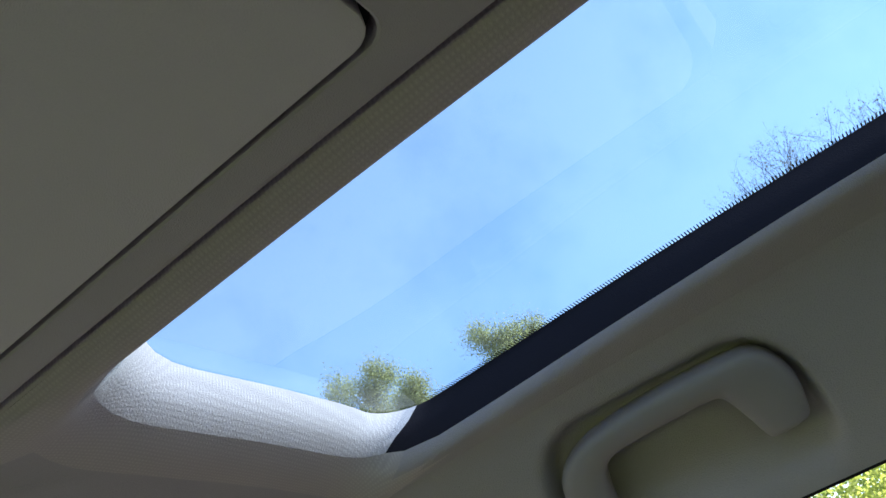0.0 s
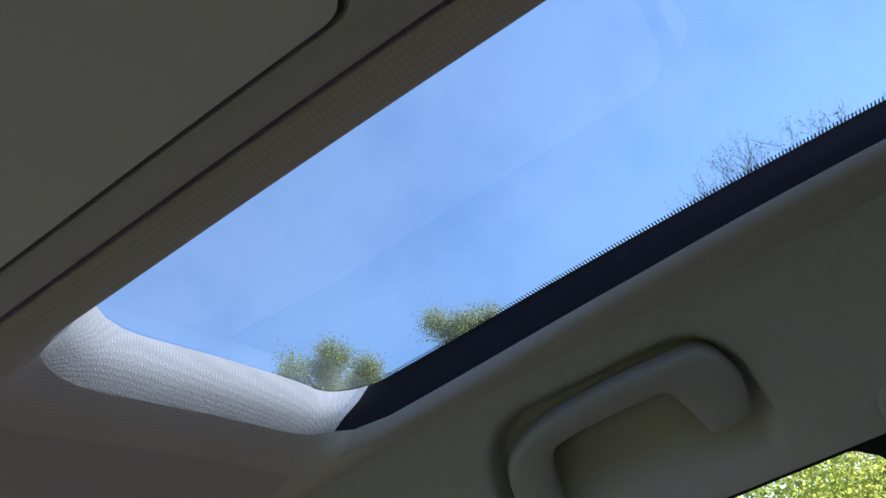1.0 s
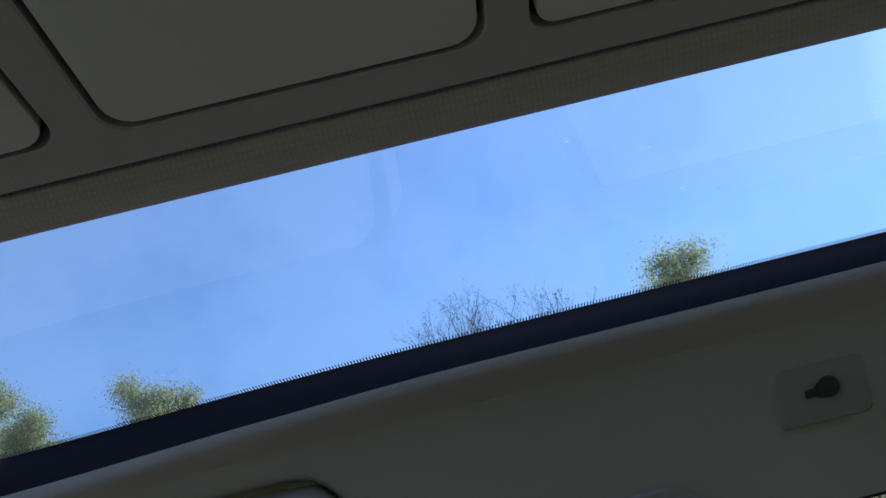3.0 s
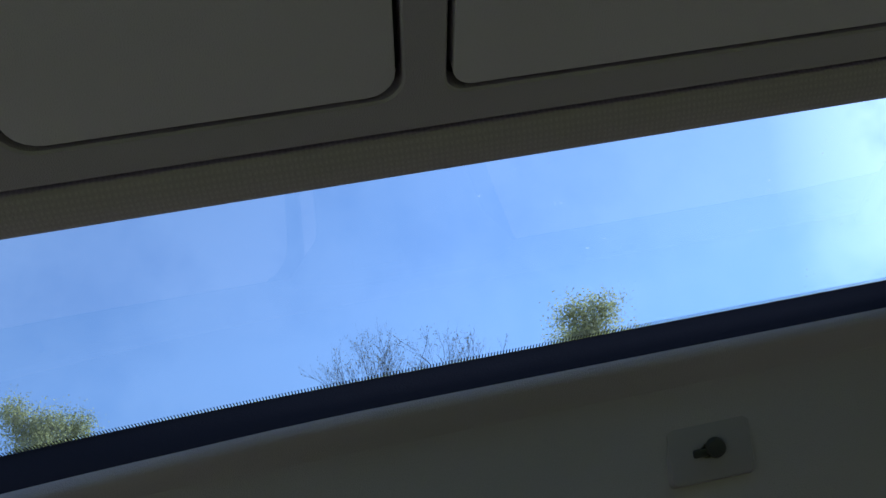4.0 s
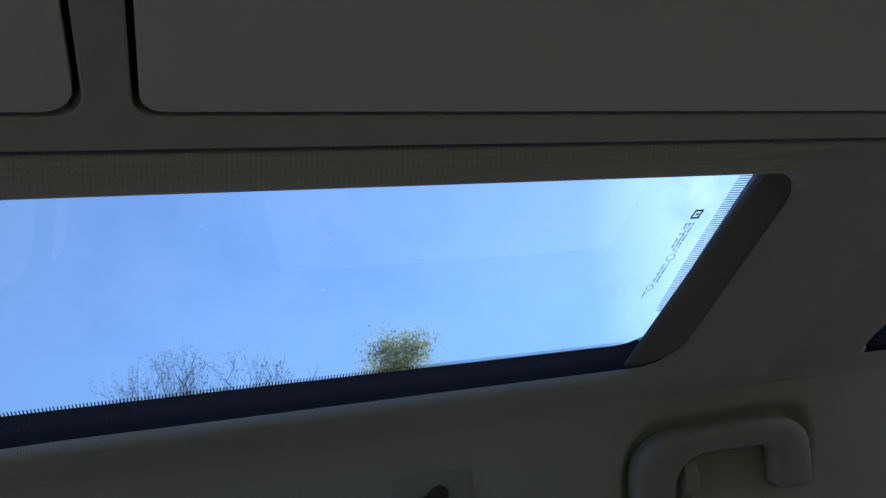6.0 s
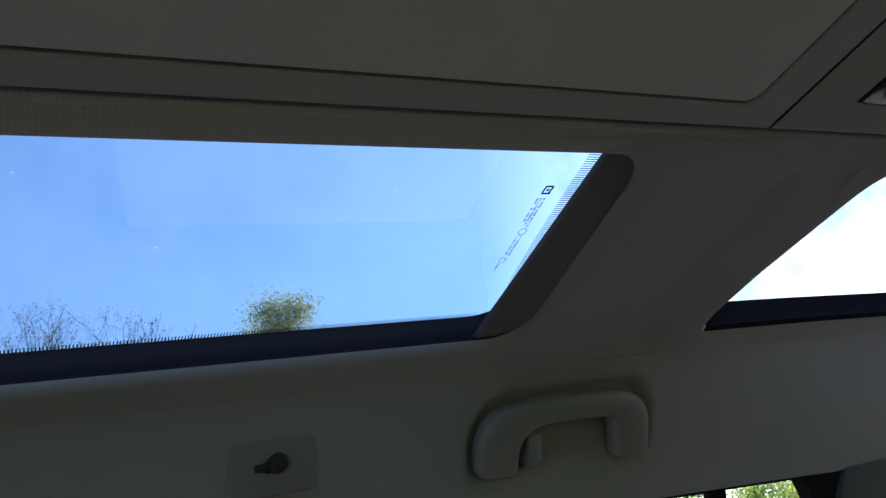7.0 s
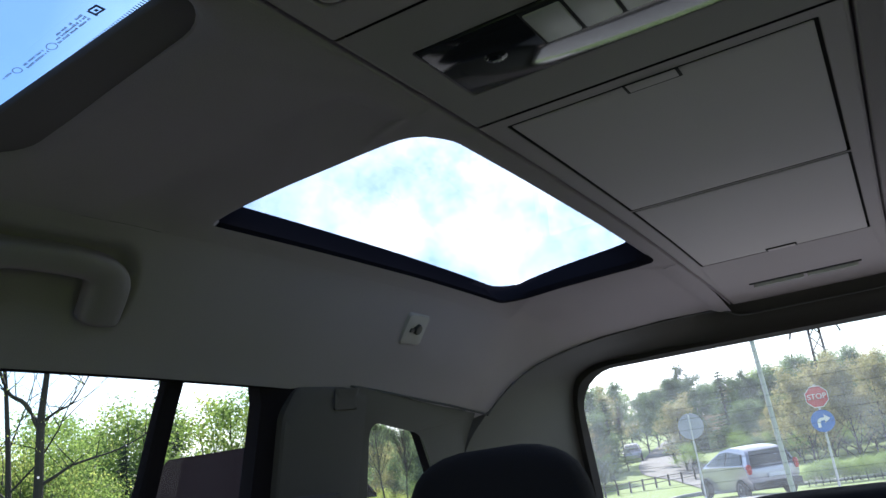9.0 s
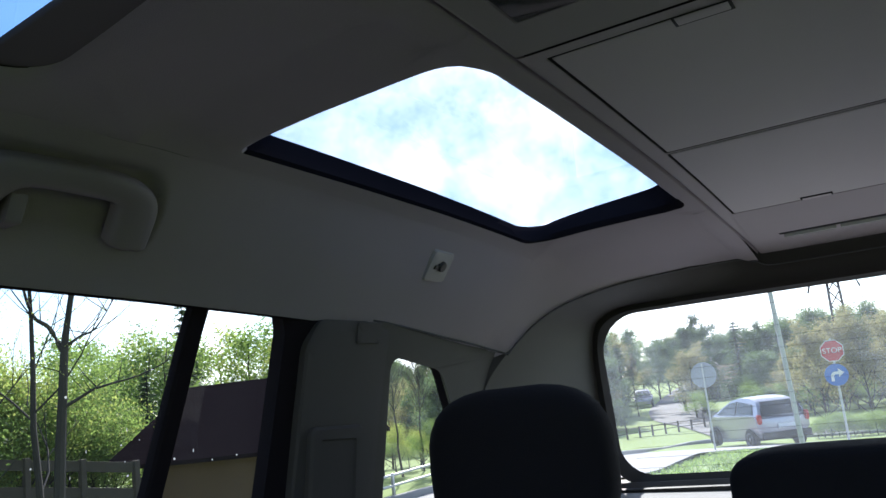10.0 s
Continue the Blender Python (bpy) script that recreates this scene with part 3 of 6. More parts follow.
def under(ob, parent):
    ob.parent = parent
    ob.matrix_parent_inverse = Matrix.Translation(parent.location).inverted()
    return ob


def bar_z(x):
    """Height of the straight pull bar and the fabric above the lip."""
    return 1.508 - (x - 0.2) / 0.3 * 0.0135


bm = bmesh.new()
for dz in (0.0, 0.001):
    grid(bm, span(0.202, 0.503, 30), span(-0.02, SHADE_Y - 0.030, 6), lambda x, y: bar_z(x) + 0.0025 + dz + 0.0008 * math.sin(60 * x))
under(finish("fabric", bm, M_SHADE, label="translucent beige woven fabric"), shade)
bm = bmesh.new()
lp = []
for x in span(0.200, 0.502, 16):
    z = bar_z(x)
    lp.append([Vector((x, SHADE_Y - 0.06 * (x - 0.35) - b, z + c)) for b, c in ((0.0, 0.004), (0.001, 0.0005), (0.003, -0.001), (0.058, -0.001), (0.060, 0.001), (0.061, 0.005), (0.05, 0.007), (0.004, 0.007))])
loft(bm, lp, True, True)
under(finish("pull_bar", bm, M_BAR, label="dark grey plastic pull bar along the lip"), shade)


def rail_x_at(z, y):
    """Where the headliner's side reaches height z."""
    a, b = 0.45, 0.66
    for k in range(14):
        m = (a + b) / 2
        if ceil_z(m, y) > z:
            a = m
        else:
            b = m
    return b


def refine(pts, n):
    out = []
    for i in range(len(pts) - 1):
        p0, p1, p2, p3 = (Vector(pts[max(i - 1, 0)]), Vector(pts[i]), Vector(pts[i + 1]), Vector(pts[min(i + 2, len(pts) - 1)]))
        for k in range(n):
            t = k / n
            out.append(0.5 * ((2 * p1) + (p2 - p0) * t + (2 * p0 - 5 * p1 + 4 * p2 - p3) * t * t + (3 * p1 - p0 - 3 * p2 + p3) * t ** 3))
    out.append(Vector(pts[-1]))
    return out


# ---- grab handles ----
def smooth_run(pts, n):
    """n points at even steps along a smooth curve through 2D points."""
    fine = refine([(a, b, 0.0) for a, b in pts], 12)
    acc = [0.0]
    for a, b in zip(fine, fine[1:]):
        acc.append(acc[-1] + (b - a).length)
    out, k = [], 0
    for i in range(n):
        d = acc[-1] * i / (n - 1)
        while k < len(acc) - 2 and acc[k + 1] < d:
            k += 1
        out.append(fine[k].lerp(fine[k + 1], (d - acc[k]) / max(acc[k + 1] - acc[k], 1e-9)))
    return out


def bent_handle(outer, inner, proud, label, blocks):
    """An arched grab handle between an outer and an inner outline (y, z) on the headliner's side; blocks: its hinges (y, z)."""
    n = 44
    root = thing("grab_handle", (rail_x_at(outer[0][1], inner[0][0]), inner[0][0], outer[0][1]), label, "grab handle", "grab handles")
    # more steps round the corners of the outline than along its straight runs
    o, q = smooth_run(outer, n), smooth_run(inner, n)
    SEC = ((1.0, -0.009), (1.0, 0.002), (0.93, 0.0065), (0.78, 0.0095), (0.45, 0.0112), (0.0, 0.0118), (-0.45, 0.0112), (-0.78, 0.0095), (-0.93, 0.0065), (-1.0, 0.002), (-1.0, -0.009), (-0.6, -0.011), (0.6, -0.011))
    loops = []

    def ring(a, b, slim, down):
        m, h = (a + b) / 2, (a - b) / 2
        out = []
        for u, v in SEC:
            y, z = m.x + h.x * u * slim, m.y + h.y * u * slim - down
            off = proud + v * (1.0 if v < 0 else slim)
            out.append(Vector((rail_x_at(z, y) - 0.76 * off, y, z - 0.65 * off)))
        return out

    for i in range(n):
        loops.append(ring(o[i], q[i], 1.0, 0.0))
    # rounded feet
    loops = [ring(o[0], q[0], f, d) for f, d in ((0.72, 0.0042), (0.90, 0.0032), (0.97, 0.0016))] + loops
    loops += [ring(o[-1], q[-1], f, d) for f, d in ((0.97, 0.0016), (0.90, 0.0032), (0.72, 0.0042))]
    bm = bmesh.new()
    loft(bm, loops, True, True)
    under(finish("grip", bm, M_HANDLE, angle=50), root)
    for y, z in blocks:
        bm = bmesh.new()
        box(bm, -0.014, 0.012, -0.009, 0.009, -0.013, 0.014, bevel=0.003)
        x = rail_x_at(z, y)
        for v in bm.verts:
            v.co = Vector((x + v.co.x - 0.5 * v.co.z, y + v.co.y, z + v.co.z))
        under(finish("hinge_block", bm, M_HANDLE, label="grey hinge block"), root)
    return root


bent_handle([(0.930, 1.383), (0.922, 1.412), (0.907, 1.429), (0.870, 1.441), (0.805, 1.446), (0.738, 1.445), (0.719, 1.441), (0.708, 1.430), (0.703, 1.412), (0.708, 1.393)],
            [(0.888, 1.383), (0.880, 1.408), (0.870, 1.420), (0.851, 1.4245), (0.805, 1.4260), (0.768, 1.4258), (0.759, 1.421), (0.753, 1.407), (0.748, 1.391)],
            -0.002, "grey plastic grab handle in a moulded hollow above the front door", [])
bent_handle([(0.043, 1.394), (0.044, 1.417), (0.034, 1.436), (0.008, 1.446), (-0.058, 1.449), (-0.120, 1.448), (-0.160, 1.441), (-0.180, 1.424), (-0.184, 1.389)],
            [(-0.005, 1.391), (-0.010, 1.413), (-0.027, 1.4255), (-0.065, 1.4270), (-0.118, 1.4250), (-0.130, 1.419), (-0.135, 1.390)],
            0.004, "grey plastic grab handle arched above the rear door", [(-0.026, 1.402)])


# ---- hook plates on the side of the headliner ----
def hook_plate(y, z, w, h, label, plastic):
    x = rail_x_at(z, y)
    root = thing("hook_plate", (x, y, z), label, "hook plate", "hook plates")
    tilt = Matrix.Translation((x, y, z)) @ Matrix.Rotation(radians(-36), 4, "Y")
    bm = bmesh.new()
    lo = []
    for ins, d in ((-0.004, 0.004), (0.0, -0.001), (0.0008, -0.0028), (0.003, -0.0035)):
        lo.append([Vector((d, a, b)) for a, b in rrect(-w / 2 + ins, w / 2 - ins, -h / 2 + ins, h / 2 - ins, 0.007, 6, 4)])
    lo.append([Vector((-0.0035, a, b)) for a, b in rrect(-0.010, 0.010, -0.007, 0.007, 0.006, 6, 4)])
    lo.append([Vector((0.006, a, b)) for a, b in rrect(-0.009, 0.009, -0.006, 0.006, 0.005, 6, 4)])
    loft(bm, lo)
    bm.transform(tilt)
    under(finish("plate", bm, plastic), root)
    bm = bmesh.new()
    loft(bm, [[Vector((0.0055, a, b)) for a, b in rrect(-0.010, 0.010, -0.007, 0.007, 0.006, 6, 4)], [Vector((0.0055, a, b)) for a, b in rrect(-0.002, 0.002, -0.001, 0.001, 0.0005, 6, 4)]], close_last=True)
    bm.transform(tilt)
    under(finish("hole", bm, M_DARK, label="dark keyhole recess"), root)
    bm = bmesh.new()
    lo = []
    for r, d in ((0.0095, 0.002), (0.0098, -0.006), (0.0085, -0.0085), (0.005, -0.0095)):
        lo.append([Vector((d, 0.0 - 0.004 + r * math.cos(a), 0.002 + r * math.sin(a))) for a in [2 * math.pi * k / 20 for k in range(20)]])
    loft(bm, lo, close_last=True)
    bm.transform(tilt)
    under(finish("hook_knob", bm, M_SCREW, label="worn dark metal hook knob"), root)
    bm = bmesh.new()
    box(bm, -0.006, 0.004, 0.004, 0.018, -0.005, 0.003, bevel=0.002)
    bm.transform(tilt)
    under(finish("hook_tongue", bm, M_SCREW, label="dark metal hook tongue"), root)
    return root


hook_plate(0.262, 1.427, 0.082, 0.058, "grey plate with a dark metal keyhole hook", M_HANDLE)
hook_plate(-0.780, 1.405, 0.066, 0.056, "pale plastic plate with a dark keyhole hook", M_PALE)


# ---- sides of the cabin ----
def rpoly(corners, n=7, m=10):
    """Rounded polygon from (a, b, radius) corners."""
    out = []
    k = len(corners)
    ends = []
    for i, (a, b, r) in enumerate(corners):
        p = Vector((a, b))
        u = (Vector(corners[i - 1][:2]) - p).normalized()
        w = (Vector(corners[(i + 1) % k][:2]) - p).normalized()
        half = u.angle(w) / 2
        t = r / math.tan(half)
        c = p + (u + w).normalized() * (r / math.sin(half))
        s, e = p + u * t, p + w * t
        run = []
        for j in range(n):
            f = j / (n - 1)
            q = (s - c) * (1 - f) + (e - c) * f
            run.append(c + q.normalized() * r)
        ends.append(run)
    for i, run in enumerate(ends):
        out += run
        nxt = ends[(i + 1) % k][0]
        for j in range(1, m + 1):
            out.append(run[-1].lerp(nxt, j / (m + 1)))
    return out


def on_side(p, off=0.0):
    """A point of the cabin's side: the door plane, and above it the headliner's curve."""
    y, z = p
    edge = ceil_z(0.655, y)
    x = rail_x_at(z, y) if z > edge else 0.655 + (edge - z) * 0.16
    return Vector((x + off, y, z))


def ring_panel(name, s, rings, material, label="", category="", kind="structure", at=on_side):
    """Rings of (corners, offset) lofted on the side of the cabin; s = 1 right, -1 left."""
    bm = bmesh.new()
    loft(bm, [[at(p, off) for p in rpoly(c)] for c, off in rings])
    for v in bm.verts:
        v.co.x *= s
    return finish(name, bm, material, label=label, category=category, kind=kind)


def pane(name, s, corners, off, material, label):
    bm = bmesh.new()
    bm.faces.new([bm.verts.new(on_side(p, off)) for p in rpoly(corners)])
    for v in bm.verts:
        v.co.x *= s
    bmesh.ops.triangulate(bm, faces=bm.faces[:])
    return finish(name, bm, material, smooth=False, label=label, category="window", kind="structure")


def shrink(c, d):
    cy = sum(p[0] for p in c) / len(c)
    cz = sum(p[1] for p in c) / len(c)
    return [(a - math.copysign(d, a - cy), b - math.copysign(d, b - cz), max(r - d, 0.004)) for a, b, r in c]


W_FRONT = [(0.590, 0.93, 0.02), (2.02, 0.93, 0.01), (1.36, 1.355, 0.05), (0.612, 1.360, 0.045)]
W_REAR = [(-0.425, 0.93, 0.02), (0.370, 0.93, 0.02), (0.358, 1.360, 0.03), (-0.476, 1.344, 0.045)]
W_QUART = [(-1.085, 0.93, 0.02), (-0.690, 0.93, 0.02), (-0.706, 1.275, 0.008), (-0.900, 1.247, 0.040)]
for s, sd in ((1, "right"), (-1, "left")):
    for nm, c, tag_ in (("front", W_FRONT, "black rubber frame of the front door window"), ("rear", W_REAR, "black rubber frame of the rear door window")):
        out = shrink(c, -0.012)
        if nm == "rear":
            out = [(-0.505, 0.90, 0.02), (0.400, 0.90, 0.02), (0.390, 1.376, 0.02), (-0.550, 1.346, 0.02)]
        ring_panel("trim_door_%s_%s" % (nm, sd), s, [(shrink(c, 0.002), 0.030), (c, 0.012), (shrink(c, -0.003), 0.006), (shrink(out, 0.006), 0.003), (out, 0.010)], M_SEAL, tag_, "door frame")
    ring_panel("trim_quarter_%s" % sd, s, [(shrink(W_QUART, 0.001), 0.030), (W_QUART, 0.012), (shrink(W_QUART, -0.006), 0.008)], M_SEAL, "black rubber frame of the small rear quarter window", "window frame")
    pane("window_side_front_%s" % sd, s, W_FRONT, 0.028, M_WINGLASS, "clear front door window glass")
    pane("window_side_rear_%s" % sd, s, W_REAR, 0.028, M_WINGLASS, "clear rear door window glass with dust specks")
    pane("window_quarter_%s" % sd, s, W_QUART, 0.028, M_QUARTGLASS, "clear small quarter window glass")
    # divider bar of the rear door window
    bm = bmesh.new()
    lp = []
    for z in span(0.92, 1.347, 8):
        y = interp(z, [(0.92, -0.214), (1.105, -0.260), (1.33, -0.316), (1.35, -0.321)])
        lp.append([Vector((side_x(z) + dx, y + dy, z)) for dx, dy in ((0.020, 0.014), (0.007, 0.014), (0.004, 0.010), (0.004, -0.010), (0.007, -0.014), (0.020, -0.014))])
    loft(bm, lp, True, True)
    for v in bm.verts:
        v.co.x *= s
    finish("trim_divider_%s" % sd, bm, M_SEAL, label="black upright divider bar of the rear door window", category="window divider", kind="structure")
    # seal along the edge of the headliner
    bm = bmesh.new()
    sec = [(-0.0008, -0.0003), (0.0, -0.0010), (0.008, -0.0010), (0.010, 0.002), (0.003, 0.003), (-0.0006, 0.0008)]
    loft(bm, [[Vector((0.6555 + a, y, ceil_z(0.655, y) + b)) for a, b in sec] for y in span(-0.68, 1.46, 80)], True, True)
    for v in bm.verts:
        v.co.x *= s
    finish("trim_seal_%s" % sd, bm, M_SEAL, label="black door seal along the headliner edge", category="seal", kind="structure")
    # pillar trims
    B = [(0.405, 0.85, 0.004), (0.565, 0.85, 0.004), (0.592, 1.30, 0.05), (0.632, 1.352, 0.02), (0.620, 1.369, 0.02), (0.570, 1.384, 0.05), (0.415, 1.384, 0.03), (0.356, 1.352, 0.02), (0.384, 1.30, 0.04)]
    C = [(-0.640, 0.55, 0.004), (-0.440, 0.55, 0.004), (-0.490, 1.18, 0.03), (-0.500, 1.276, 0.04), (-0.530, 1.317, 0.025), (-0.640, 1.316, 0.03), (-0.712, 1.304, 0.012), (-0.692, 1.18, 0.05)]
    for nm, c, tg in (("b", B, "grey plastic B pillar trim"), ("c", C, "grey plastic C pillar trim with a seat belt housing, shade put into its colour")):
        bm = bmesh.new()
        pl = [rpoly(shrink(c, d), 6, 6) for d in (0.0, 0.0008, 0.004, 0.02, 0.034, 0.06 if nm == "b" else 0.04)]
        vs = loft(bm, [[on_side(p, o) for p in r] for r, o in zip(pl, (0.004, -0.006, -0.009, -0.009, -0.009, -0.009))], close_last=True)
        bmesh.ops.triangulate(bm, faces=[f for f in bm.faces if len(f.verts) > 4])
        for v in bm.verts:
            v.co.x *= s
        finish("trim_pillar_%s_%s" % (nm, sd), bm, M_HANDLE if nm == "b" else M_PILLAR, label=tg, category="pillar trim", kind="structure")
    for cy, cz, w, h, nm in ((0.525, 1.347, 0.060, 0.029, "b"), (-0.647, 1.296, 0.062, 0.033, "c")):
        lift = 0.001
        bm = bmesh.new()
        for (dw, o, rr) in ((0.0004, -0.0092, 0.006),):
            loft(bm, [[on_side((cy + a, cz + b), o - lift) for a, b in rrect(-w / 2 - dw, w / 2 + dw, -h / 2 - dw, h / 2 + dw, rr)], [on_side((cy + a, cz + b), o - 0.0006 - lift) for a, b in rrect(-w / 2 + 0.001, w / 2 - 0.001, -h / 2 + 0.001, h / 2 - 0.001, 0.004)]])
        for v in bm.verts:
            v.co.x *= s
        finish("trim_cover_joint_%s_%s" % (nm, sd), bm, M_SOFTSEAL, label="dark joint round a pillar cover cap", category="cover joint", kind="structure")
        bm = bmesh.new()
        loft(bm, [[on_side((cy + a, cz + b), o - lift) for a, b in rrect(-w / 2 + i, w / 2 - i, -h / 2 + i, h / 2 - i, 0.004)] for i, o in ((0.0, -0.006), (0.0, -0.0102), (0.001, -0.0112), (0.012, -0.0112))], close_last=True)
        for v in bm.verts:
            v.co.x *= s
        finish("trim_cover_%s_%s" % (nm, sd), bm, M_HANDLE if nm == "b" else M_PILLAR, label="small square pillar cover cap", category="cover cap", kind="structure")
    # seat belt housing on the C pillar
    bm = bmesh.new()
    hb = [(-0.640, 0.55, 0.004), (-0.500, 0.55, 0.004), (-0.508, 1.160, 0.012), (-0.634, 1.155, 0.012)]
    loft(bm, [[on_side(p, o) for p in rpoly(shrink(hb, d), 5, 6)] for d, o in ((0, -0.004), (0.001, -0.016), (0.005, -0.020), (0.020, -0.020), (0.022, -0.017))], close_last=True)
    for v in bm.verts:
        v.co.x *= s
    finish("trim_belt_housing_%s" % sd, bm, M_PILLAR, label="grey plastic seat belt housing on the C pillar", category="belt housing", kind="structure")
    # panel round the quarter window
    Q = [(-1.14, 0.60, 0.004), (-0.660, 0.60, 0.004), (-0.672, 1.317, 0.008), (-1.135, 1.256, 0.008)]
    ring_panel("trim_quarter_panel_%s" % sd, s, [(shrink(W_QUART, -0.005), 0.010), (shrink(W_QUART, -0.010), 0.0), (shrink(W_QUART, -0.016), -0.004), (Q, -0.004)], M_TRIM, "grey plastic panel round the quarter window, shade put into its colour", "side trim")
    # doors below the windows
    bm = bmesh.new()
    loft(bm, [[Vector((side_x(z) + o, y, z)) for z, o in ((0.20, 0.0), (0.55, -0.03), (0.88, -0.02), (0.915, 0.0), (0.930, 0.045), (0.86, 0.12), (0.30, 0.14))] for y in span(-1.66, 2.1, 30)], True, True, closed=True)
    for v in bm.verts:
        v.co.x *= s
    finish("wall_doors_%s" % sd, bm, M_DOORCARD, label="grey lower door panels", category="door panel", kind="structure")

# rear trim between the headliner's edge and the tailgate window
CURVE_A = [(0, -1.590, 1.402), (0.10, -1.590, 1.402), (0.160, -1.586, 1.404), (0.190, -1.585, 1.418), (0.225, -1.578, 1.4255), (0.33, -1.515, 1.418), (0.45, -1.402, 1.397), (0.517, -1.324, 1.3745), (0.565, -1.251, 1.3485), (0.603, -1.184, 1.3095), (0.637, -1.122, 1.256), (0.664, -1.06, 1.19), (0.682, -1.045, 1.10), (0.706, -1.04, 0.95), (0.746, -1.04, 0.70)]
CURVE_B = [(0, -1.575, 1.3572), (0.10, -1.575, 1.3572), (0.160, -1.575, 1.3572), (0.190, -1.575, 1.3572), (0.225, -1.575, 1.3572), (0.33, -1.575, 1.3572), (0.46, -1.575, 1.3565), (0.530, -1.575, 1.3525), (0.573, -1.575, 1.338), (0.601, -1.577, 1.311), (0.616, -1.583, 1.25), (0.620, -1.590, 1.17), (0.621, -1.600, 1.08), (0.622, -1.615, 0.93), (0.624, -1.64, 0.70)]


bm = bmesh.new()
ca, cb = refine(CURVE_A, 5), refine(CURVE_B, 5)
lo = []
lo.append([a + Vector((a.x * 0.03, -0.01, 0.05)) for a in ca])
for f, g in ((0.0, 0.0), (0.03, 0.0), (0.2, 0.0), (0.45, 0.002), (0.7, 0.005), (0.92, 0.002), (1.0, 0.0), (1.0, -0.02)):
    row = []
    for a, b in zip(ca, cb):
        p = a.lerp(b, f)
        out = Vector((p.x * 0.5, -0.3 if p.x < 0.4 else -0.2, 0.25 if p.z > 1.25 else 0.0))
        row.append(p + out.normalized() * g)
    lo.append(row)
loft(bm, lo, closed=False)
mirror_x(bm)
bmesh.ops.remove_doubles(bm, verts=bm.verts[:], dist=0.0005)
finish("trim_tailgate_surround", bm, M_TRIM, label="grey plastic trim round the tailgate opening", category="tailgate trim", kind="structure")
bm = bmesh.new()
tube(bm, [p + Vector((-p.x * 0.006, 0.003, -0.0025)) for p in ca[:51]], 0.0024, 6)
tube(bm, refine([(0.637, -1.122, 1.256), (0.642, -1.00, 1.2755), (0.645, -0.85, 1.295), (0.646, -0.74, 1.309), (0.648, -0.665, 1.318)], 6), 0.0022, 6)
mirror_x(bm)
finish("trim_headliner_piping", bm, M_SOFTSEAL, label="dark joint along the rear edge of the headliner", category="trim joint", kind="structure")


# tailgate window
def back(p, off):
    return Vector((p[0], -1.575 - off - (1.36 - p[1]) * 0.10, p[1]))


W_BACK = [(-0.615, 0.915, 0.06), (0.615, 0.915, 0.06), (0.615, 1.357, 0.085), (-0.615, 1.357, 0.085)]
bm = bmesh.new()
loft(bm, [[back(p, o) for p in rpoly(c, 9, 20)] for c, o in ((shrink(W_BACK, 0.002), 0.010), (W_BACK, 0.003), (shrink(W_BACK, -0.006), 0.001), (shrink(W_BACK, -0.020), 0.012))])
finish("trim_tailgate_seal", bm, M_SOFTSEAL, label="dark grey rubber seal of the tailgate window", category="seal", kind="structure")
bm = bmesh.new()
loft(bm, [[back(p, o) for p in rpoly(c, 9, 20)] for c, o in ((shrink(W_BACK, 0.016), 0.026), (shrink(W_BACK, 0.0155), 0.018), (shrink(W_BACK, 0.011), 0.012), (shrink(W_BACK, 0.001), 0.009))])
finish("trim_tailgate_frame", bm, M_TRIM, label="grey inner frame of the tailgate window", category="window frame", kind="structure")
bm = bmesh.new()
bm.faces.new([bm.verts.new(back(p, 0.024)) for p in rpoly(W_BACK, 9, 20)])
bmesh.ops.triangulate(bm, faces=bm.faces[:])
finish("window_tailgate", bm, M_REARGLASS, smooth=False, label="dusty tailgate window with distance haze put into its glass and thin heating wires", category="window", kind="structure")
bm = bmesh.new()
for k in range(15):
    z = 0.950 + k * 0.026
    tube(bm, [back((x, z), 0.022) for x in span(-0.56, 0.56, 4)], 0.00035, 4)
finish("trim_heating_wires", bm, M_INK, smooth=False, label="thin dark heating wires on the tailgate window", category="heating wire", kind="structure")
bm = bmesh.new()
loft(bm, [[Vector((x, -1.63 + a, b)) for a, b in ((0.02, 0.25), (0.03, 0.80), (0.035, 0.900), (0.02, 0.920), (-0.05, 0.920), (-0.06, 0.25))] for x in span(-0.68, 0.68, 12)], True, True)
finish("wall_tailgate", bm, M_DOORCARD, label="dark lower tailgate panel", category="tailgate", kind="structure")

# floor, dashboard, windscreen
# the boot floor is unseen and kept pale to bounce light up to the lids
bm = bmesh.new()
grid(bm, span(-0.9, 0.9, 8), span(-1.7, -0.76, 6), lambda x, y: 0.42)
finish("floor_boot", bm, M_CARPET, label="grey carpeted boot floor behind the rear seats", category="boot floor", kind="structure")
bm = bmesh.new()
grid(bm, span(-0.9, 0.9, 8), span(-1.7, 2.2, 16), lambda x, y: 0.30)
finish("floor", bm, M_MAT, label="dark carpeted car floor", category="car floor", kind="structure")
bm = bmesh.new()
loft(bm, [[Vector((x, y, z)) for y, z in ((1.45, 0.30), (1.40, 0.75), (1.50, 0.93), (1.80, 0.97), (2.12, 0.95), (2.2, 0.30))] for x in span(-0.85, 0.85, 10)], True, True)
finish("wall_dashboard", bm, M_DOORCARD, label="dark dashboard below the windscreen", category="dashboard", kind="structure")
bm = bmesh.new()
grid(bm, span(-0.70, 0.70, 10), span(1.49, 2.14, 10), lambda x, y: interp(y, [(1.47, 1.425), (2.14, 0.95)]))
finish("window_windscreen", bm, M_WINGLASS, label="clear sloping windscreen", category="window", kind="structure")
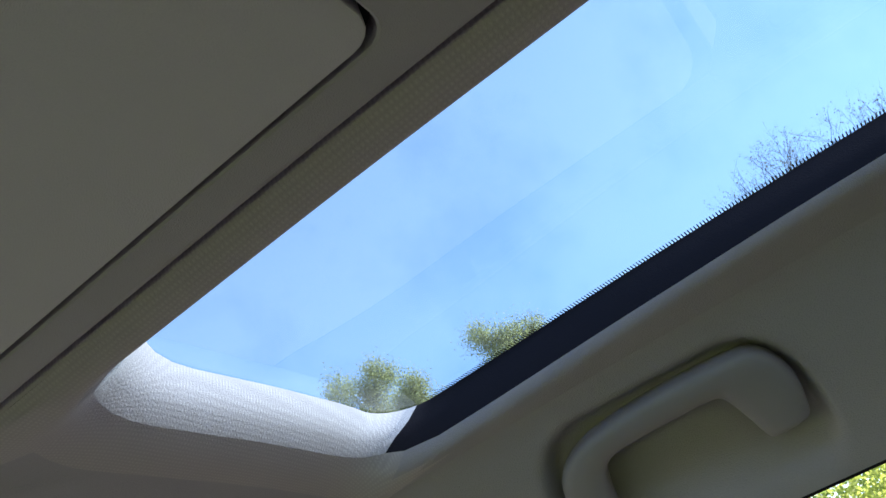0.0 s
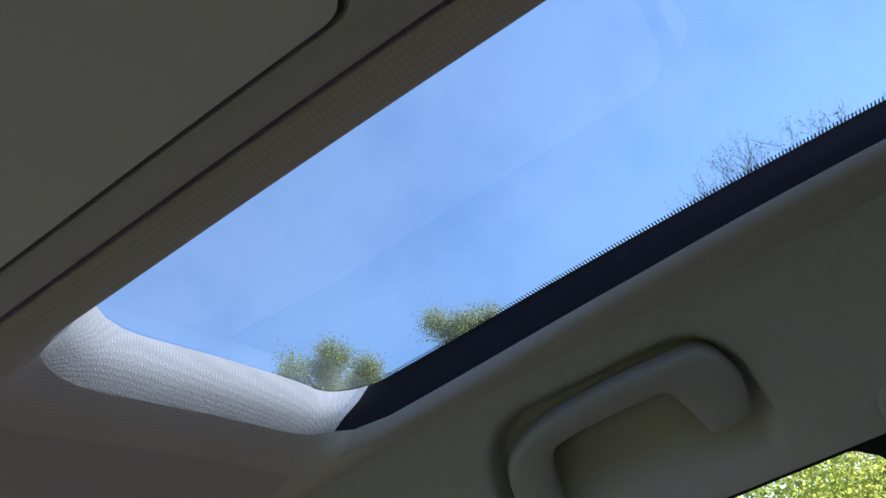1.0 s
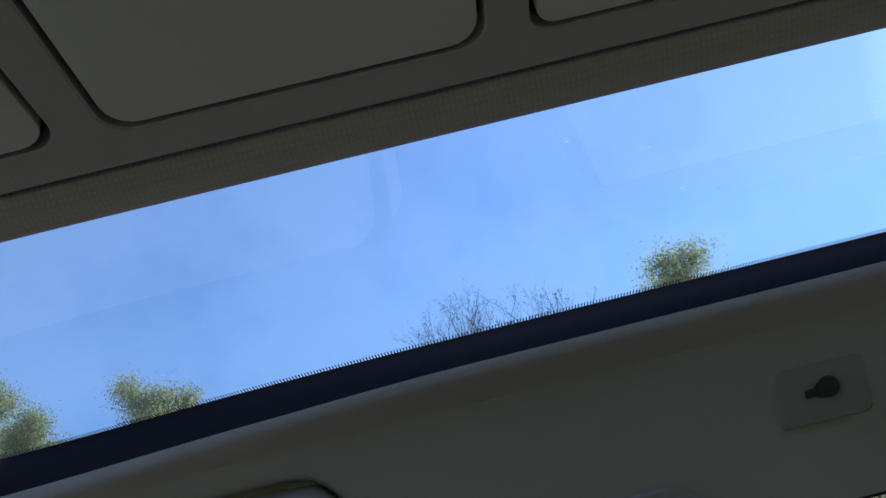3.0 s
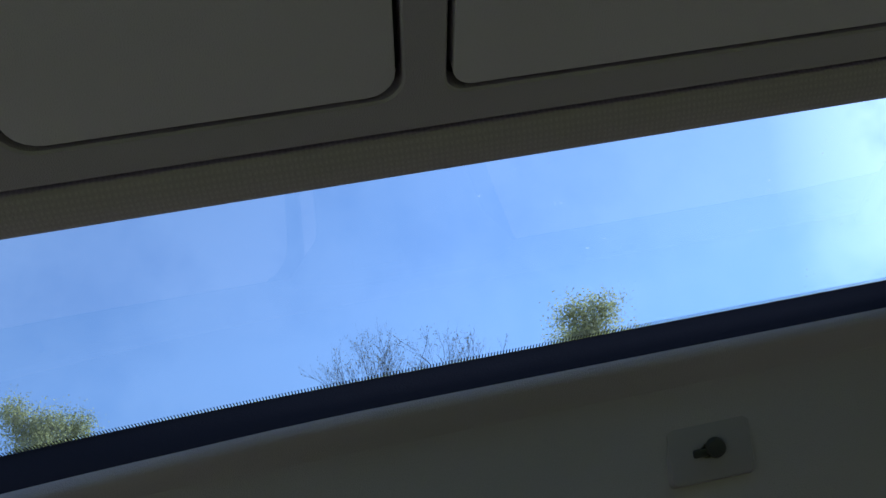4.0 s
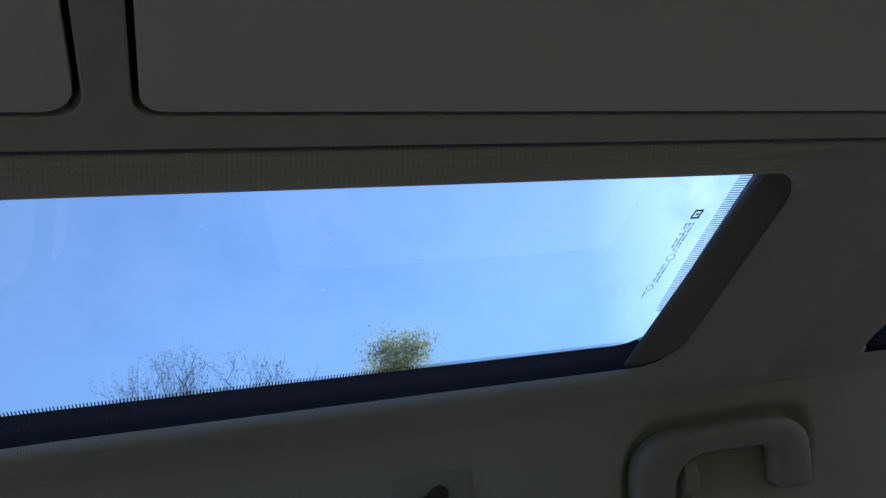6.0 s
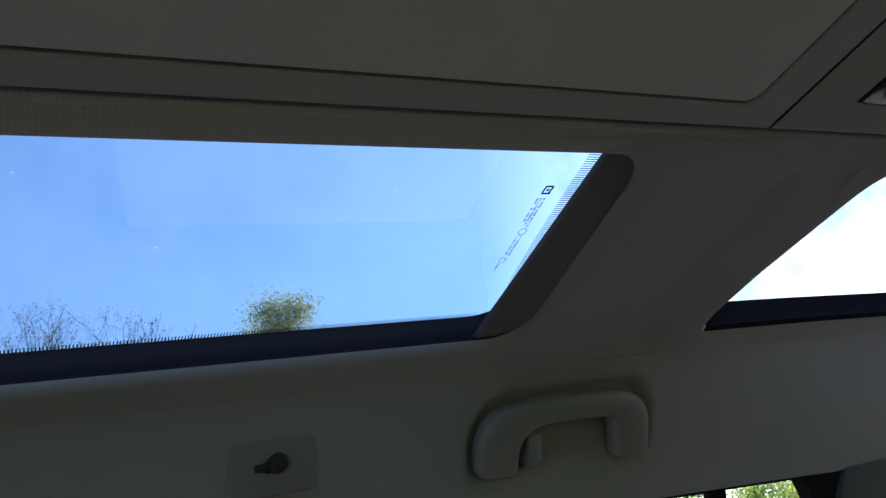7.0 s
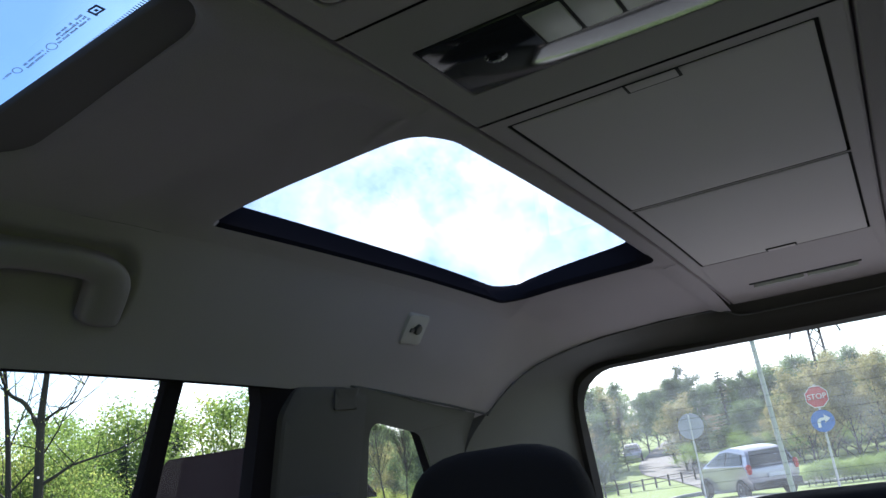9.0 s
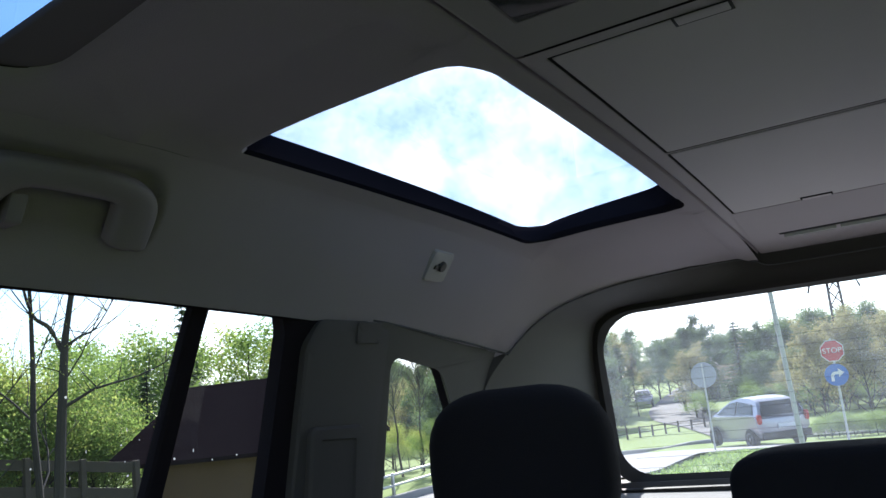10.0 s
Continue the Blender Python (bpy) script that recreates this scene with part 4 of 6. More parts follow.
for s, sd in ((1, "right"), (-1, "left")):
    bm = bmesh.new()
    tube(bm, [(s * 0.655, 1.44, 1.375), (s * 0.70, 1.75, 1.17), (s * 0.74, 2.12, 0.93)], [0.045, 0.05, 0.055], 10)
    finish("trim_pillar_a_%s" % sd, bm, M_TRIM, label="grey windscreen pillar", category="pillar trim", kind="structure")


# ---- rear bench ----
def soft_block(bm, c, sx, sy, sz, p=3.2, nu=28, nv=16):
    """Superellipsoid cushion."""
    def pw(v):
        return math.copysign(abs(v) ** (2 / p), v)
    loops = []
    for j in range(1, nv):
        t = -math.pi / 2 + math.pi * j / nv
        loops.append([Vector((c[0] + sx * pw(math.cos(t)) * pw(math.cos(2 * math.pi * i / nu)), c[1] + sy * pw(math.cos(t)) * pw(math.sin(2 * math.pi * i / nu)), c[2] + sz * pw(math.sin(t)))) for i in range(nu)])
    loft(bm, loops, True, True)


def rear_seat(x, width, head_z, head_w, label, head_h=0.19, head_y=-0.72, square=3.0):
    root = thing("rear_seat", (x, -0.70, 0.30), label, "car seat", "rear seats")
    bm = bmesh.new()
    soft_block(bm, (x, -0.45, 0.50), width / 2, 0.25, 0.10)
    under(finish("cushion", bm, M_SEAT), root)
    bm = bmesh.new()
    soft_block(bm, (x, -0.70, 0.72), width / 2, 0.075, 0.26)
    under(finish("backrest", bm, M_SEAT), root)
    bm = bmesh.new()
    box(bm, x - width / 2 + 0.03, x + width / 2 - 0.03, -0.68, -0.24, 0.300, 0.43, bevel=0.01)
    under(finish("base", bm, M_CARPET), root)
    bm = bmesh.new()
    soft_block(bm, (x, head_y, head_z - head_h / 2), head_w / 2, 0.062, head_h / 2, square)
    under(finish("headrest", bm, M_SEAT, label="black cloth headrest"), root)
    for dx in (-0.06, 0.06):
        bm = bmesh.new()
        tube(bm, [(x + dx, -0.71, 0.90), (x + dx, -0.715, head_z - head_h + 0.03)], 0.006, 8)
        under(finish("headrest_post", bm, M_CHROME, label="steel headrest post"), root)
    return root


rear_seat(0.440, 0.46, 1.187, 0.300, "black cloth rear seat with a tall headrest", 0.24)
rear_seat(-0.078, 0.40, 1.072, 0.42, "black cloth middle rear seat with a low wide headrest", 0.16, square=6.0)
rear_seat(-0.50, 0.36, 1.205, 0.30, "black cloth rear seat with a tall headrest", 0.24)


# luggage cover below the tailgate window: mostly unseen, added to bounce sun onto the lids
M_COVER = mat("cover_fabric", (0.47, 0.47, 0.46), 0.8, grain=0.3, grain_scale=500, stain=0.25, stain_scale=4, bump=0.3, spec=0.2)
cover = thing("luggage_cover", (0, -1.2, 0.90), "pale grey luggage cover, mostly unseen, added to bounce light onto the rear lids", "luggage cover")
bm = bmesh.new()
lo = []
for y, z in ((-0.86, 0.893), (-0.90, 0.898), (-1.20, 0.893), (-1.50, 0.899), (-1.575, 0.903)):
    lo.append([Vector((x, y, z - 0.006 * math.sin(math.pi * (x + 0.60) / 1.20))) for x in span(-0.60, 0.60, 16)] + [Vector((x, y, z - 0.009)) for x in span(0.60, -0.60, 16)])
loft(bm, lo, True, True)
under(finish("cover_sheet", bm, M_COVER), cover)
bm = bmesh.new()
tube(bm, [(-0.62, -0.845, 0.888), (0.62, -0.845, 0.888)], 0.026, 14)
under(finish("roller_case", bm, M_TRIM, label="dark grey roller case"), cover)
bm = bmesh.new()
box(bm, -0.60, 0.60, -1.592, -1.568, 0.894, 0.910, bevel=0.004)
under(finish("pull_edge", bm, M_TRIM, label="dark grey stiff pull edge"), cover)


# dust and dried drops on the roof glass
_r = random.Random(11)
M_DUST = mat("pale_dust", (0.75, 0.78, 0.80), 0.9, stain=0.2)
_nt = M_DUST.node_tree
_tl = _nt.nodes.new("ShaderNodeBsdfTranslucent")
_tl.inputs[0].default_value = (0.80, 0.83, 0.86, 1)
_tp = _nt.nodes.new("ShaderNodeBsdfTransparent")
_m1, _m2 = _nt.nodes.new("ShaderNodeMixShader"), _nt.nodes.new("ShaderNodeMixShader")
_m1.inputs[0].default_value, _m2.inputs[0].default_value = 0.85, 0.25
_nt.links.new(_nt.nodes["Principled BSDF"].outputs[0], _m1.inputs[1])
_nt.links.new(_tl.outputs[0], _m1.inputs[2])
_nt.links.new(_tp.outputs[0], _m2.inputs[1])
_nt.links.new(_m1.outputs[0], _m2.inputs[2])
_nt.links.new(_m2.outputs[0], _nt.nodes["Material Output"].inputs["Surface"])
bm = bmesh.new()
for k in range(110):
    x = _r.uniform(0.24, 0.53)
    if k % 3:
        y = 0.06 + 0.42 * _r.random() ** 1.6
        z = zc(y) + 0.053 + fall(min(x, 0.505)) + 0.0022
    else:
        y = _r.uniform(-1.03, -0.32)
        z = zc(y) + 0.052 + fall(min(x, 0.505)) + 0.0022
    q = 0.0004 + 0.0013 * _r.random() ** 3
    bm.faces.new([bm.verts.new((x + q * _r.uniform(0.5, 1.3) * math.cos(a), y + q * _r.uniform(0.5, 1.3) * math.sin(a), z)) for a in (0, 0.8, 1.6, 2.4, 3.1, 3.9, 4.7, 5.5)])
finish("dust_on_roof_glass", bm, M_DUST, smooth=False, label="pale dust spots and dried drops on the roof glass", category="dust", kind="stuff")

# dust on the rear door glass
M_DROP = M_DUST.copy()
M_DROP.name = "dried_drops"
M_DROP.node_tree.nodes[_m2.name].inputs[0].default_value = 0.6
bm = bmesh.new()
for k in range(90):
    y, z, q = _r.uniform(-0.42, 0.33), _r.uniform(0.95, 1.33), _r.uniform(0.0005, 0.0017)
    c = on_side((y, z), 0.0265)
    bm.faces.new([bm.verts.new(c + Vector((0, q * math.cos(a) * (1 if k % 5 else 0.6), q * math.sin(a) * (1 if k % 5 else 2.6)))) for a in (0, 1.05, 2.1, 3.14, 4.2, 5.24)])
finish("dust_specks", bm, M_DROP, smooth=False, label="pale dust specks and dried drops on the rear door glass", category="dust", kind="stuff")

# ---- outdoors ----
def ground_z(x, y):
    z = -0.036 * min(max(-y, 0.0), 18.0) - 0.085 * min(max(-y - 18.0, 0.0), 12.0)
    d = smooth_step(4.5, 10.0, x) * smooth_step(-20.0, -8.0, y)
    z -= 0.75 * d
    far = max(0.0, math.hypot(x, y) - 75.0)
    return z + 0.03 * min(far, 60.0)


M_GRASS = mat("grass", (0.24, 0.33, 0.06), 0.95, grain=0.5, grain_scale=8, stain=0.5, stain_scale=0.4, bump=1.0, color2=(0.11, 0.18, 0.03))
M_ASPHALT = mat("asphalt", (0.33, 0.325, 0.32), 0.85, grain=0.5, grain_scale=60, stain=0.3, stain_scale=0.6, bump=0.5)
M_BAY = mat("bay_asphalt", (0.13, 0.125, 0.13), 0.85, grain=0.5, grain_scale=60, stain=0.3, stain_scale=0.6, bump=0.5)
M_KERB = mat("concrete", (0.42, 0.41, 0.39), 0.85, grain=0.4, grain_scale=30, stain=0.4, stain_scale=2, bump=0.4)
M_BARK = mat("bark", (0.038, 0.032, 0.030), 0.95, grain=0.6, grain_scale=25, stain=0.4, stain_scale=3, bump=1.0)
M_LEAF = mat("spring_leaves", (0.28, 0.40, 0.10), 0.6, stain=0.3, stain_scale=0.6, color2=(0.12, 0.20, 0.055), random_by="island")
M_LEAFY = mat("yellow_green_leaves", (0.46, 0.52, 0.15), 0.6, stain=0.3, stain_scale=0.6, color2=(0.22, 0.28, 0.06), random_by="island")
M_NEEDLE = mat("conifer_needles", (0.11, 0.165, 0.08), 0.7, stain=0.3, stain_scale=0.6, color2=(0.045, 0.08, 0.04), random_by="island")
M_OLIVE = mat("olive_young_leaves", (0.42, 0.40, 0.18), 0.6, stain=0.3, stain_scale=0.6, color2=(0.17, 0.16, 0.075), random_by="island")
# far leaves: the bluish haze of distance is put into their colour
M_HAZEWOOD = mat("hazed_woodland_leaves", (0.19, 0.27, 0.12), 0.7, stain=0.3, stain_scale=0.6, color2=(0.08, 0.13, 0.065), random_by="island")
M_BUD = mat("budding_twigs", (0.20, 0.16, 0.08), 0.8, stain=0.3, color2=(0.10, 0.09, 0.05), random_by="island")

for m_ in (M_LEAF, M_LEAFY, M_OLIVE, M_NEEDLE, M_HAZEWOOD):
    nt_ = m_.node_tree
    tl_ = nt_.nodes.new("ShaderNodeBsdfTranslucent")
    mx_ = nt_.nodes.new("ShaderNodeMixShader")
    mx_.inputs[0].default_value = 0.7
    pb_ = nt_.nodes["Principled BSDF"]
    nt_.links.new(pb_.inputs["Base Color"].links[0].from_socket, tl_.inputs[0])
    nt_.links.new(pb_.outputs[0], mx_.inputs[1])
    nt_.links.new(tl_.outputs[0], mx_.inputs[2])
    nt_.links.new(mx_.outputs[0], nt_.nodes["Material Output"].inputs["Surface"])

N = 96
bm = bmesh.new()
ts = [math.copysign(abs(k / (N / 2) - 1) ** 2.6, k / (N / 2) - 1) * 1500 for k in range(N + 1)]
grid(bm, ts, ts, lambda x, y: ground_z(x, y) - 0.02)
finish("ground", bm, M_GRASS, label="uneven green grass ground", category="grass", kind="structure")


def strip(bm, pts, width, lift, n=24):
    """A flat ribbon laid along points on the ground."""
    pts = refine([(p[0], p[1], 0) for p in pts], n)
    lp = []
    for i, p in enumerate(pts):
        d = (pts[min(i + 1, len(pts) - 1)] - pts[max(i - 1, 0)]).normalized()
        nrm = Vector((-d.y, d.x, 0))
        lp.append([Vector((q.x, q.y, ground_z(q.x, q.y) + lift)) for q in [p + nrm * (width * (k / 4 - 0.5)) for k in range(5)]])
    loft(bm, lp, closed=False)


# the road bends round behind the car: its near and its far edge
ROAD_NEAR = [(9.0, -8.0), (5.6, -11.3), (4.35, -13.5), (4.40, -15.7), (4.5, -17.9), (4.1, -19.0), (2.6, -20.0), (-1.0, -21.6), (-12, -26), (-40, -32)]
ROAD_FAR = [(13.5, -10.0), (10.4, -13.2), (8.9, -16.5), (8.0, -20.0), (8.1, -24.0), (8.6, -28.5), (7.6, -32.0), (2.6, -31.0), (-12, -35), (-40, -41)]
bm = bmesh.new()
ra, rb = refine([(x, y, 0) for x, y in ROAD_NEAR], 4), refine([(x, y, 0) for x, y in ROAD_FAR], 4)
loft(bm, [[Vector((q.x, q.y, ground_z(q.x, q.y) + 0.025)) for q in [a.lerp(b, k / 8) for k in range(9)]] for a, b in zip(ra, rb)], closed=False)
finish("road", bm, M_ASPHALT, label="pale sunlit asphalt road curving past", category="road", kind="structure")
bm = bmesh.new()
lp = []
for i, p in enumerate(rb):
    d = (rb[min(i + 1, len(rb) - 1)] - rb[max(i - 1, 0)]).normalized()
    nrm = Vector((-d.y, d.x, 0))
    g = ground_z(p.x, p.y)
    lp.append([Vector((p.x, p.y, g)) + nrm * o + Vector((0, 0, h)) for o, h in ((0.0, -0.05), (0.0, 0.13), (0.02, 0.15), (0.16, 0.15), (0.17, -0.05))])
loft(bm, lp, True, True, closed=False)
finish("trim_kerb", bm, M_KERB, label="grey concrete kerb along the road", category="kerb", kind="structure")
bm = bmesh.new()
strip(bm, [(4.0, -30.0), (9.0, -42), (14.0, -53), (20, -75), (26, -110)], 4.0, 0.035)
finish("road_far", bm, M_BAY, label="grey side road leading up between the trees", category="road", kind="structure")
# unseen ground round the car, set dark to limit light bounced into the cabin
bm = bmesh.new()
grid(bm, span(-3.2, 3.4, 6), span(-0.6, 16, 14), lambda x, y: ground_z(x, y) + 0.012)
finish("pavement", bm, M_BAY, label="unseen dark asphalt under the car, limiting bounced light", category="parking bay", kind="structure")
bm = bmesh.new()
grid(bm, span(-3.2, 3.4, 6), span(-11, -0.6, 10), lambda x, y: ground_z(x, y) + 0.012)
finish("pavement_rear", bm, M_BAY, label="unseen dark asphalt behind the car, limiting bounced light", category="parking bay", kind="structure")


# tufted grass on the verge between the bay and the road
_rs = np.random.RandomState(5)
n = 9000
gx, gy = _rs.uniform(-1.5, 4.3, n), _rs.uniform(-19.2, -11.2, n)
gz = np.array([ground_z(a, b) - 0.02 for a, b in zip(gx, gy)])
c = np.stack([gx, gy, gz], 1)
tip = c + np.stack([_rs.normal(0, 0.04, n), _rs.normal(0, 0.04, n), _rs.uniform(0.03, 0.09, n)], 1)
w = np.stack([_rs.normal(0, 0.014, n), _rs.normal(0, 0.014, n), np.zeros(n)], 1)
me = bpy.data.meshes.new("grass_tufts")
me.from_pydata(np.stack([c - w, c + w, tip], 1).reshape(-1, 3).tolist(), [], [(i, i + 1, i + 2) for i in range(0, 3 * n, 3)])
me.materials.append(M_LEAF)
tagged(new("grass_tufts", me), "bright green tufted grass on the road verge", "grass", kind="stuff")


# plants
def tree_parts(seed, height, trunk_r, spread, first, n_limb, leaves, leaf_size, scatter, twigs=3, up=0.55):
    """Trunk with limbs and twigs, and leaf positions about the twigs."""
    rnd = random.Random(seed)
    wood = bmesh.new()
    tips = []
    n = 9
    pts = []
    ox = oy = 0.0
    for i in range(n):
        f = i / (n - 1)
        ox += rnd.uniform(-1, 1) * height * 0.012
        oy += rnd.uniform(-1, 1) * height * 0.012
        pts.append(Vector((ox, oy, f * height * 0.93)))
    tube(wood, pts, [trunk_r * (1 - 0.9 * i / (n - 1)) + 0.006 for i in range(n)], 8)

    def branch(p, d, length, r, level):
        q = [p]
        dd = d.copy()
        for k in range(4):
            dd = (dd + Vector((rnd.uniform(-1, 1), rnd.uniform(-1, 1), rnd.uniform(-0.3, 0.9))) * 0.22).normalized()
            q.append(q[-1] + dd * length / 4)
        tube(wood, q, [r, r * 0.8, r * 0.6, r * 0.4, r * 0.15], 5 if level < 2 else 3, caps=False)
        if level >= 2:
            tips.extend(q[2:])
            return
        for k in range(twigs + (1 if level == 0 else 0)):
            f = rnd.uniform(0.3, 1.0)
            i = min(int(f * 4), 3)
            base = q[i].lerp(q[i + 1], f * 4 - i)
            nd = (dd + Vector((rnd.uniform(-1, 1), rnd.uniform(-1, 1), rnd.uniform(-0.3, 0.8))) * 0.85).normalized()
            branch(base, nd, length * rnd.uniform(0.4, 0.62), r * 0.5, level + 1)
        tips.append(q[-1])

    for k in range(n_limb):
        f = first + (1 - first) * (k + rnd.random()) / n_limb
        f = min(f, 0.98)
        i = min(int(f * (n - 1)), n - 2)
        p = pts[i].lerp(pts[i + 1], f * (n - 1) - i)
        a = k * 2.4 + rnd.uniform(-0.5, 0.5)
        d = Vector((math.cos(a), math.sin(a), up + f * 0.5)).normalized()
        branch(p, d, spread * (1.15 - f * 0.75) * rnd.uniform(0.75, 1.2), trunk_r * 0.42 * (1.15 - f), 0)
    rs = np.random.RandomState(seed)
    tp = np.array([tuple(t) for t in tips])
    c = tp[rs.randint(0, len(tp), leaves)] + rs.normal(0, scatter, (leaves, 3))
    u = rs.normal(0, 1, (leaves, 3))
    u /= np.linalg.norm(u, axis=1)[:, None]
    w = np.cross(u, rs.normal(0, 1, (leaves, 3)))
    w /= np.linalg.norm(w, axis=1)[:, None]
    sz = leaf_size * rs.uniform(0.6, 1.4, (leaves, 1))
    quads = np.stack([c - u * sz, c + w * sz * 0.55, c + u * sz, c - w * sz * 0.55], 1).reshape(-1, 3)
    return wood, quads


def leaf_mesh(name, quads, material):
    me = bpy.data.meshes.new(name)
    me.from_pydata(quads.tolist(), [], [(i, i + 1, i + 2, i + 3) for i in range(0, len(quads), 4)])
    me.materials.append(material)
    return me


def make_tree(name, label, category, leaf_mat, seed, **kw):
    wood, quads = tree_parts(seed, **kw)
    root = thing(name, (0, 0, 0), label, category, "trees outside")
    finish("trunk", wood, M_BARK, parent=root)
    ob = new("crown", leaf_mesh("crown", quads, leaf_mat))
    ob.parent = root
    return root


def conifer(seed, height):
    rnd = random.Random(seed)
    root = thing("conifer", (0, 0, 0), "dark green spruce tree with drooping boughs", "conifer tree", "trees outside")
    bm = bmesh.new()
    tube(bm, [(0, 0, 0), (0.05, 0, height * 0.5), (0, 0.03, height)], [height * 0.018, height * 0.011, 0.01], 8)
    quads = []
    z = height * 0.12
    while z < height * 0.99:
        r = (1 - z / height) * height * 0.24 + 0.12
        for k in range(9):
            a = rnd.uniform(0, 2 * math.pi)
            L = r * rnd.uniform(0.7, 1.15)
            d = Vector((math.cos(a), math.sin(a), -0.18))
            tube(bm, [(0, 0, z), d * L * 0.5 + Vector((0, 0, z)), d * L + Vector((0, 0, z + 0.08 * L))], [0.03, 0.018, 0.004], 3, caps=False)
            for j in range(int(16 * L) + 5):
                f = rnd.uniform(0.15, 1.0)
                c = Vector((0, 0, z)) + d * L * f + Vector((rnd.gauss(0, 0.09), rnd.gauss(0, 0.09), rnd.gauss(-0.06, 0.06)))
                u = Vector((rnd.gauss(d.x, 0.6), rnd.gauss(d.y, 0.6), rnd.gauss(-0.2, 0.3))).normalized() * rnd.uniform(0.10, 0.20)
                w = u.cross(Vector((rnd.gauss(0, 1), rnd.gauss(0, 1), rnd.gauss(0, 1)))).normalized() * 0.03
                quads += [c - u, c + w, c + u, c - w]
        z += height * 0.035
    finish("trunk", bm, M_BARK, parent=root)
    ob = new("crown", leaf_mesh("crown", np.array([tuple(q) for q in quads]), M_NEEDLE))
    ob.parent = root
    return root


T_WOOD = make_tree("broadleaf_tree", "leafy green tree in a wood beside the road", "tree", M_LEAF, 43, height=8.0, trunk_r=0.13, spread=2.7, first=0.14, n_limb=12, leaves=4800, leaf_size=0.085, scatter=0.36, twigs=2)
T_WOODY = make_tree("broadleaf_tree", "yellow-green tree in a wood beside the road", "tree", M_LEAFY, 48, height=7.6, trunk_r=0.12, spread=2.7, first=0.13, n_limb=12, leaves=4600, leaf_size=0.085, scatter=0.36, twigs=2)
T_YELLOW = make_tree("broadleaf_tree", "broadleaf tree with yellow-green young leaves", "tree", M_LEAFY, 8, height=7.0, trunk_r=0.12, spread=2.6, first=0.18, n_limb=18, leaves=11000, leaf_size=0.044, scatter=0.2)
T_TALL = make_tree("broadleaf_tree", "tall tree with fine olive-green young leaves", "tree", M_OLIVE, 3, height=9.0, trunk_r=0.13, spread=2.0, first=0.45, n_limb=26, leaves=110000, leaf_size=0.020, scatter=0.14)
T_TALLY = make_tree("broadleaf_tree", "tall tree with fine olive-green young leaves", "tree", M_OLIVE, 8, height=9.0, trunk_r=0.13, spread=1.8, first=0.45, n_limb=26, leaves=110000, leaf_size=0.020, scatter=0.14)
T_BARE = make_tree("bare_tree", "nearly bare tree with budding twigs", "tree", M_BUD, 5, height=9.5, trunk_r=0.10, spread=3.0, first=0.52, n_limb=40, leaves=9000, leaf_size=0.014, scatter=0.03, twigs=6, up=1.6)
T_ALDER = make_tree("young_tree", "slim dark-trunked tree with sparse young leaves", "tree", M_LEAFY, 12, height=7.0, trunk_r=0.06, spread=2.3, first=0.22, n_limb=9, leaves=1300, leaf_size=0.018, scatter=0.2, twigs=2, up=0.7)
def forked_tree():
    """A dark slim tree that forks at twice a man's height, with one long low limb; its limbs spread along local x."""
    rnd = random.Random(6)
    root = thing("forked_tree", (0, 0, 0), "dark forked tree with bare limbs and few young leaves", "tree", "trees outside")
    bm = bmesh.new()
    runs = [([(0.08, 0, -0.2), (0.0, 0.02, 1.85), (-0.05, 0, 2.74), (-0.10, 0.03, 3.59), (-0.17, 0, 4.10), (-0.35, 0.1, 5.4), (-0.42, 0, 6.8)], 0.088, 0.02),
            ([(-0.09, 0.03, 3.45), (0.10, -0.05, 3.86), (0.32, -0.1, 4.07), (0.48, -0.2, 4.7), (0.62, -0.2, 5.6)], 0.042, 0.010),
            ([(-0.10, 0.03, 3.55), (-0.30, 0.08, 3.69), (-0.53, 0.1, 3.81), (-0.80, 0.2, 4.25)], 0.026, 0.006),
            ([(-0.05, 0.0, 2.68), (-0.28, 0.05, 2.80), (-0.52, 0.1, 2.92), (-1.10, 0.15, 3.05), (-1.55, 0.2, 3.25)], 0.030, 0.006)]
    tips = []
    for pts, r0, r1 in runs:
        run = refine(pts, 4)
        tube(bm, run, [r0 + (r1 - r0) * i / (len(run) - 1) for i in range(len(run))], 8)
        for k in range(9):
            b = run[rnd.randrange(len(run) // 3, len(run))]
            d = Vector((rnd.uniform(-1, 1), rnd.uniform(-1, 1), rnd.uniform(0.1, 1.0))).normalized()
            L = rnd.uniform(0.25, 0.75)
            tw = [b, b + d * L * 0.5 + Vector((0, 0, 0.04)), b + d * L + Vector((0, 0, 0.14))]
            tube(bm, tw, [0.010, 0.006, 0.002], 4, caps=False)
            tips += tw[1:]
    finish("trunk", bm, M_BARK, parent=root)
    quads = []
    for k in range(700):
        c = rnd.choice(tips) + Vector((rnd.gauss(0, 0.12), rnd.gauss(0, 0.12), rnd.gauss(0, 0.12)))
        u = Vector((rnd.gauss(0, 1), rnd.gauss(0, 1), rnd.gauss(0, 1))).normalized() * rnd.uniform(0.012, 0.024)
        w = u.cross(Vector((rnd.gauss(0, 1), rnd.gauss(0, 1), rnd.gauss(0, 1)))).normalized() * 0.010
        quads += [c - u, c + w, c + u, c - w]
    ob = new("crown", leaf_mesh("crown", np.array([tuple(q) for q in quads]), M_LEAFY))
    ob.parent = root
    return root


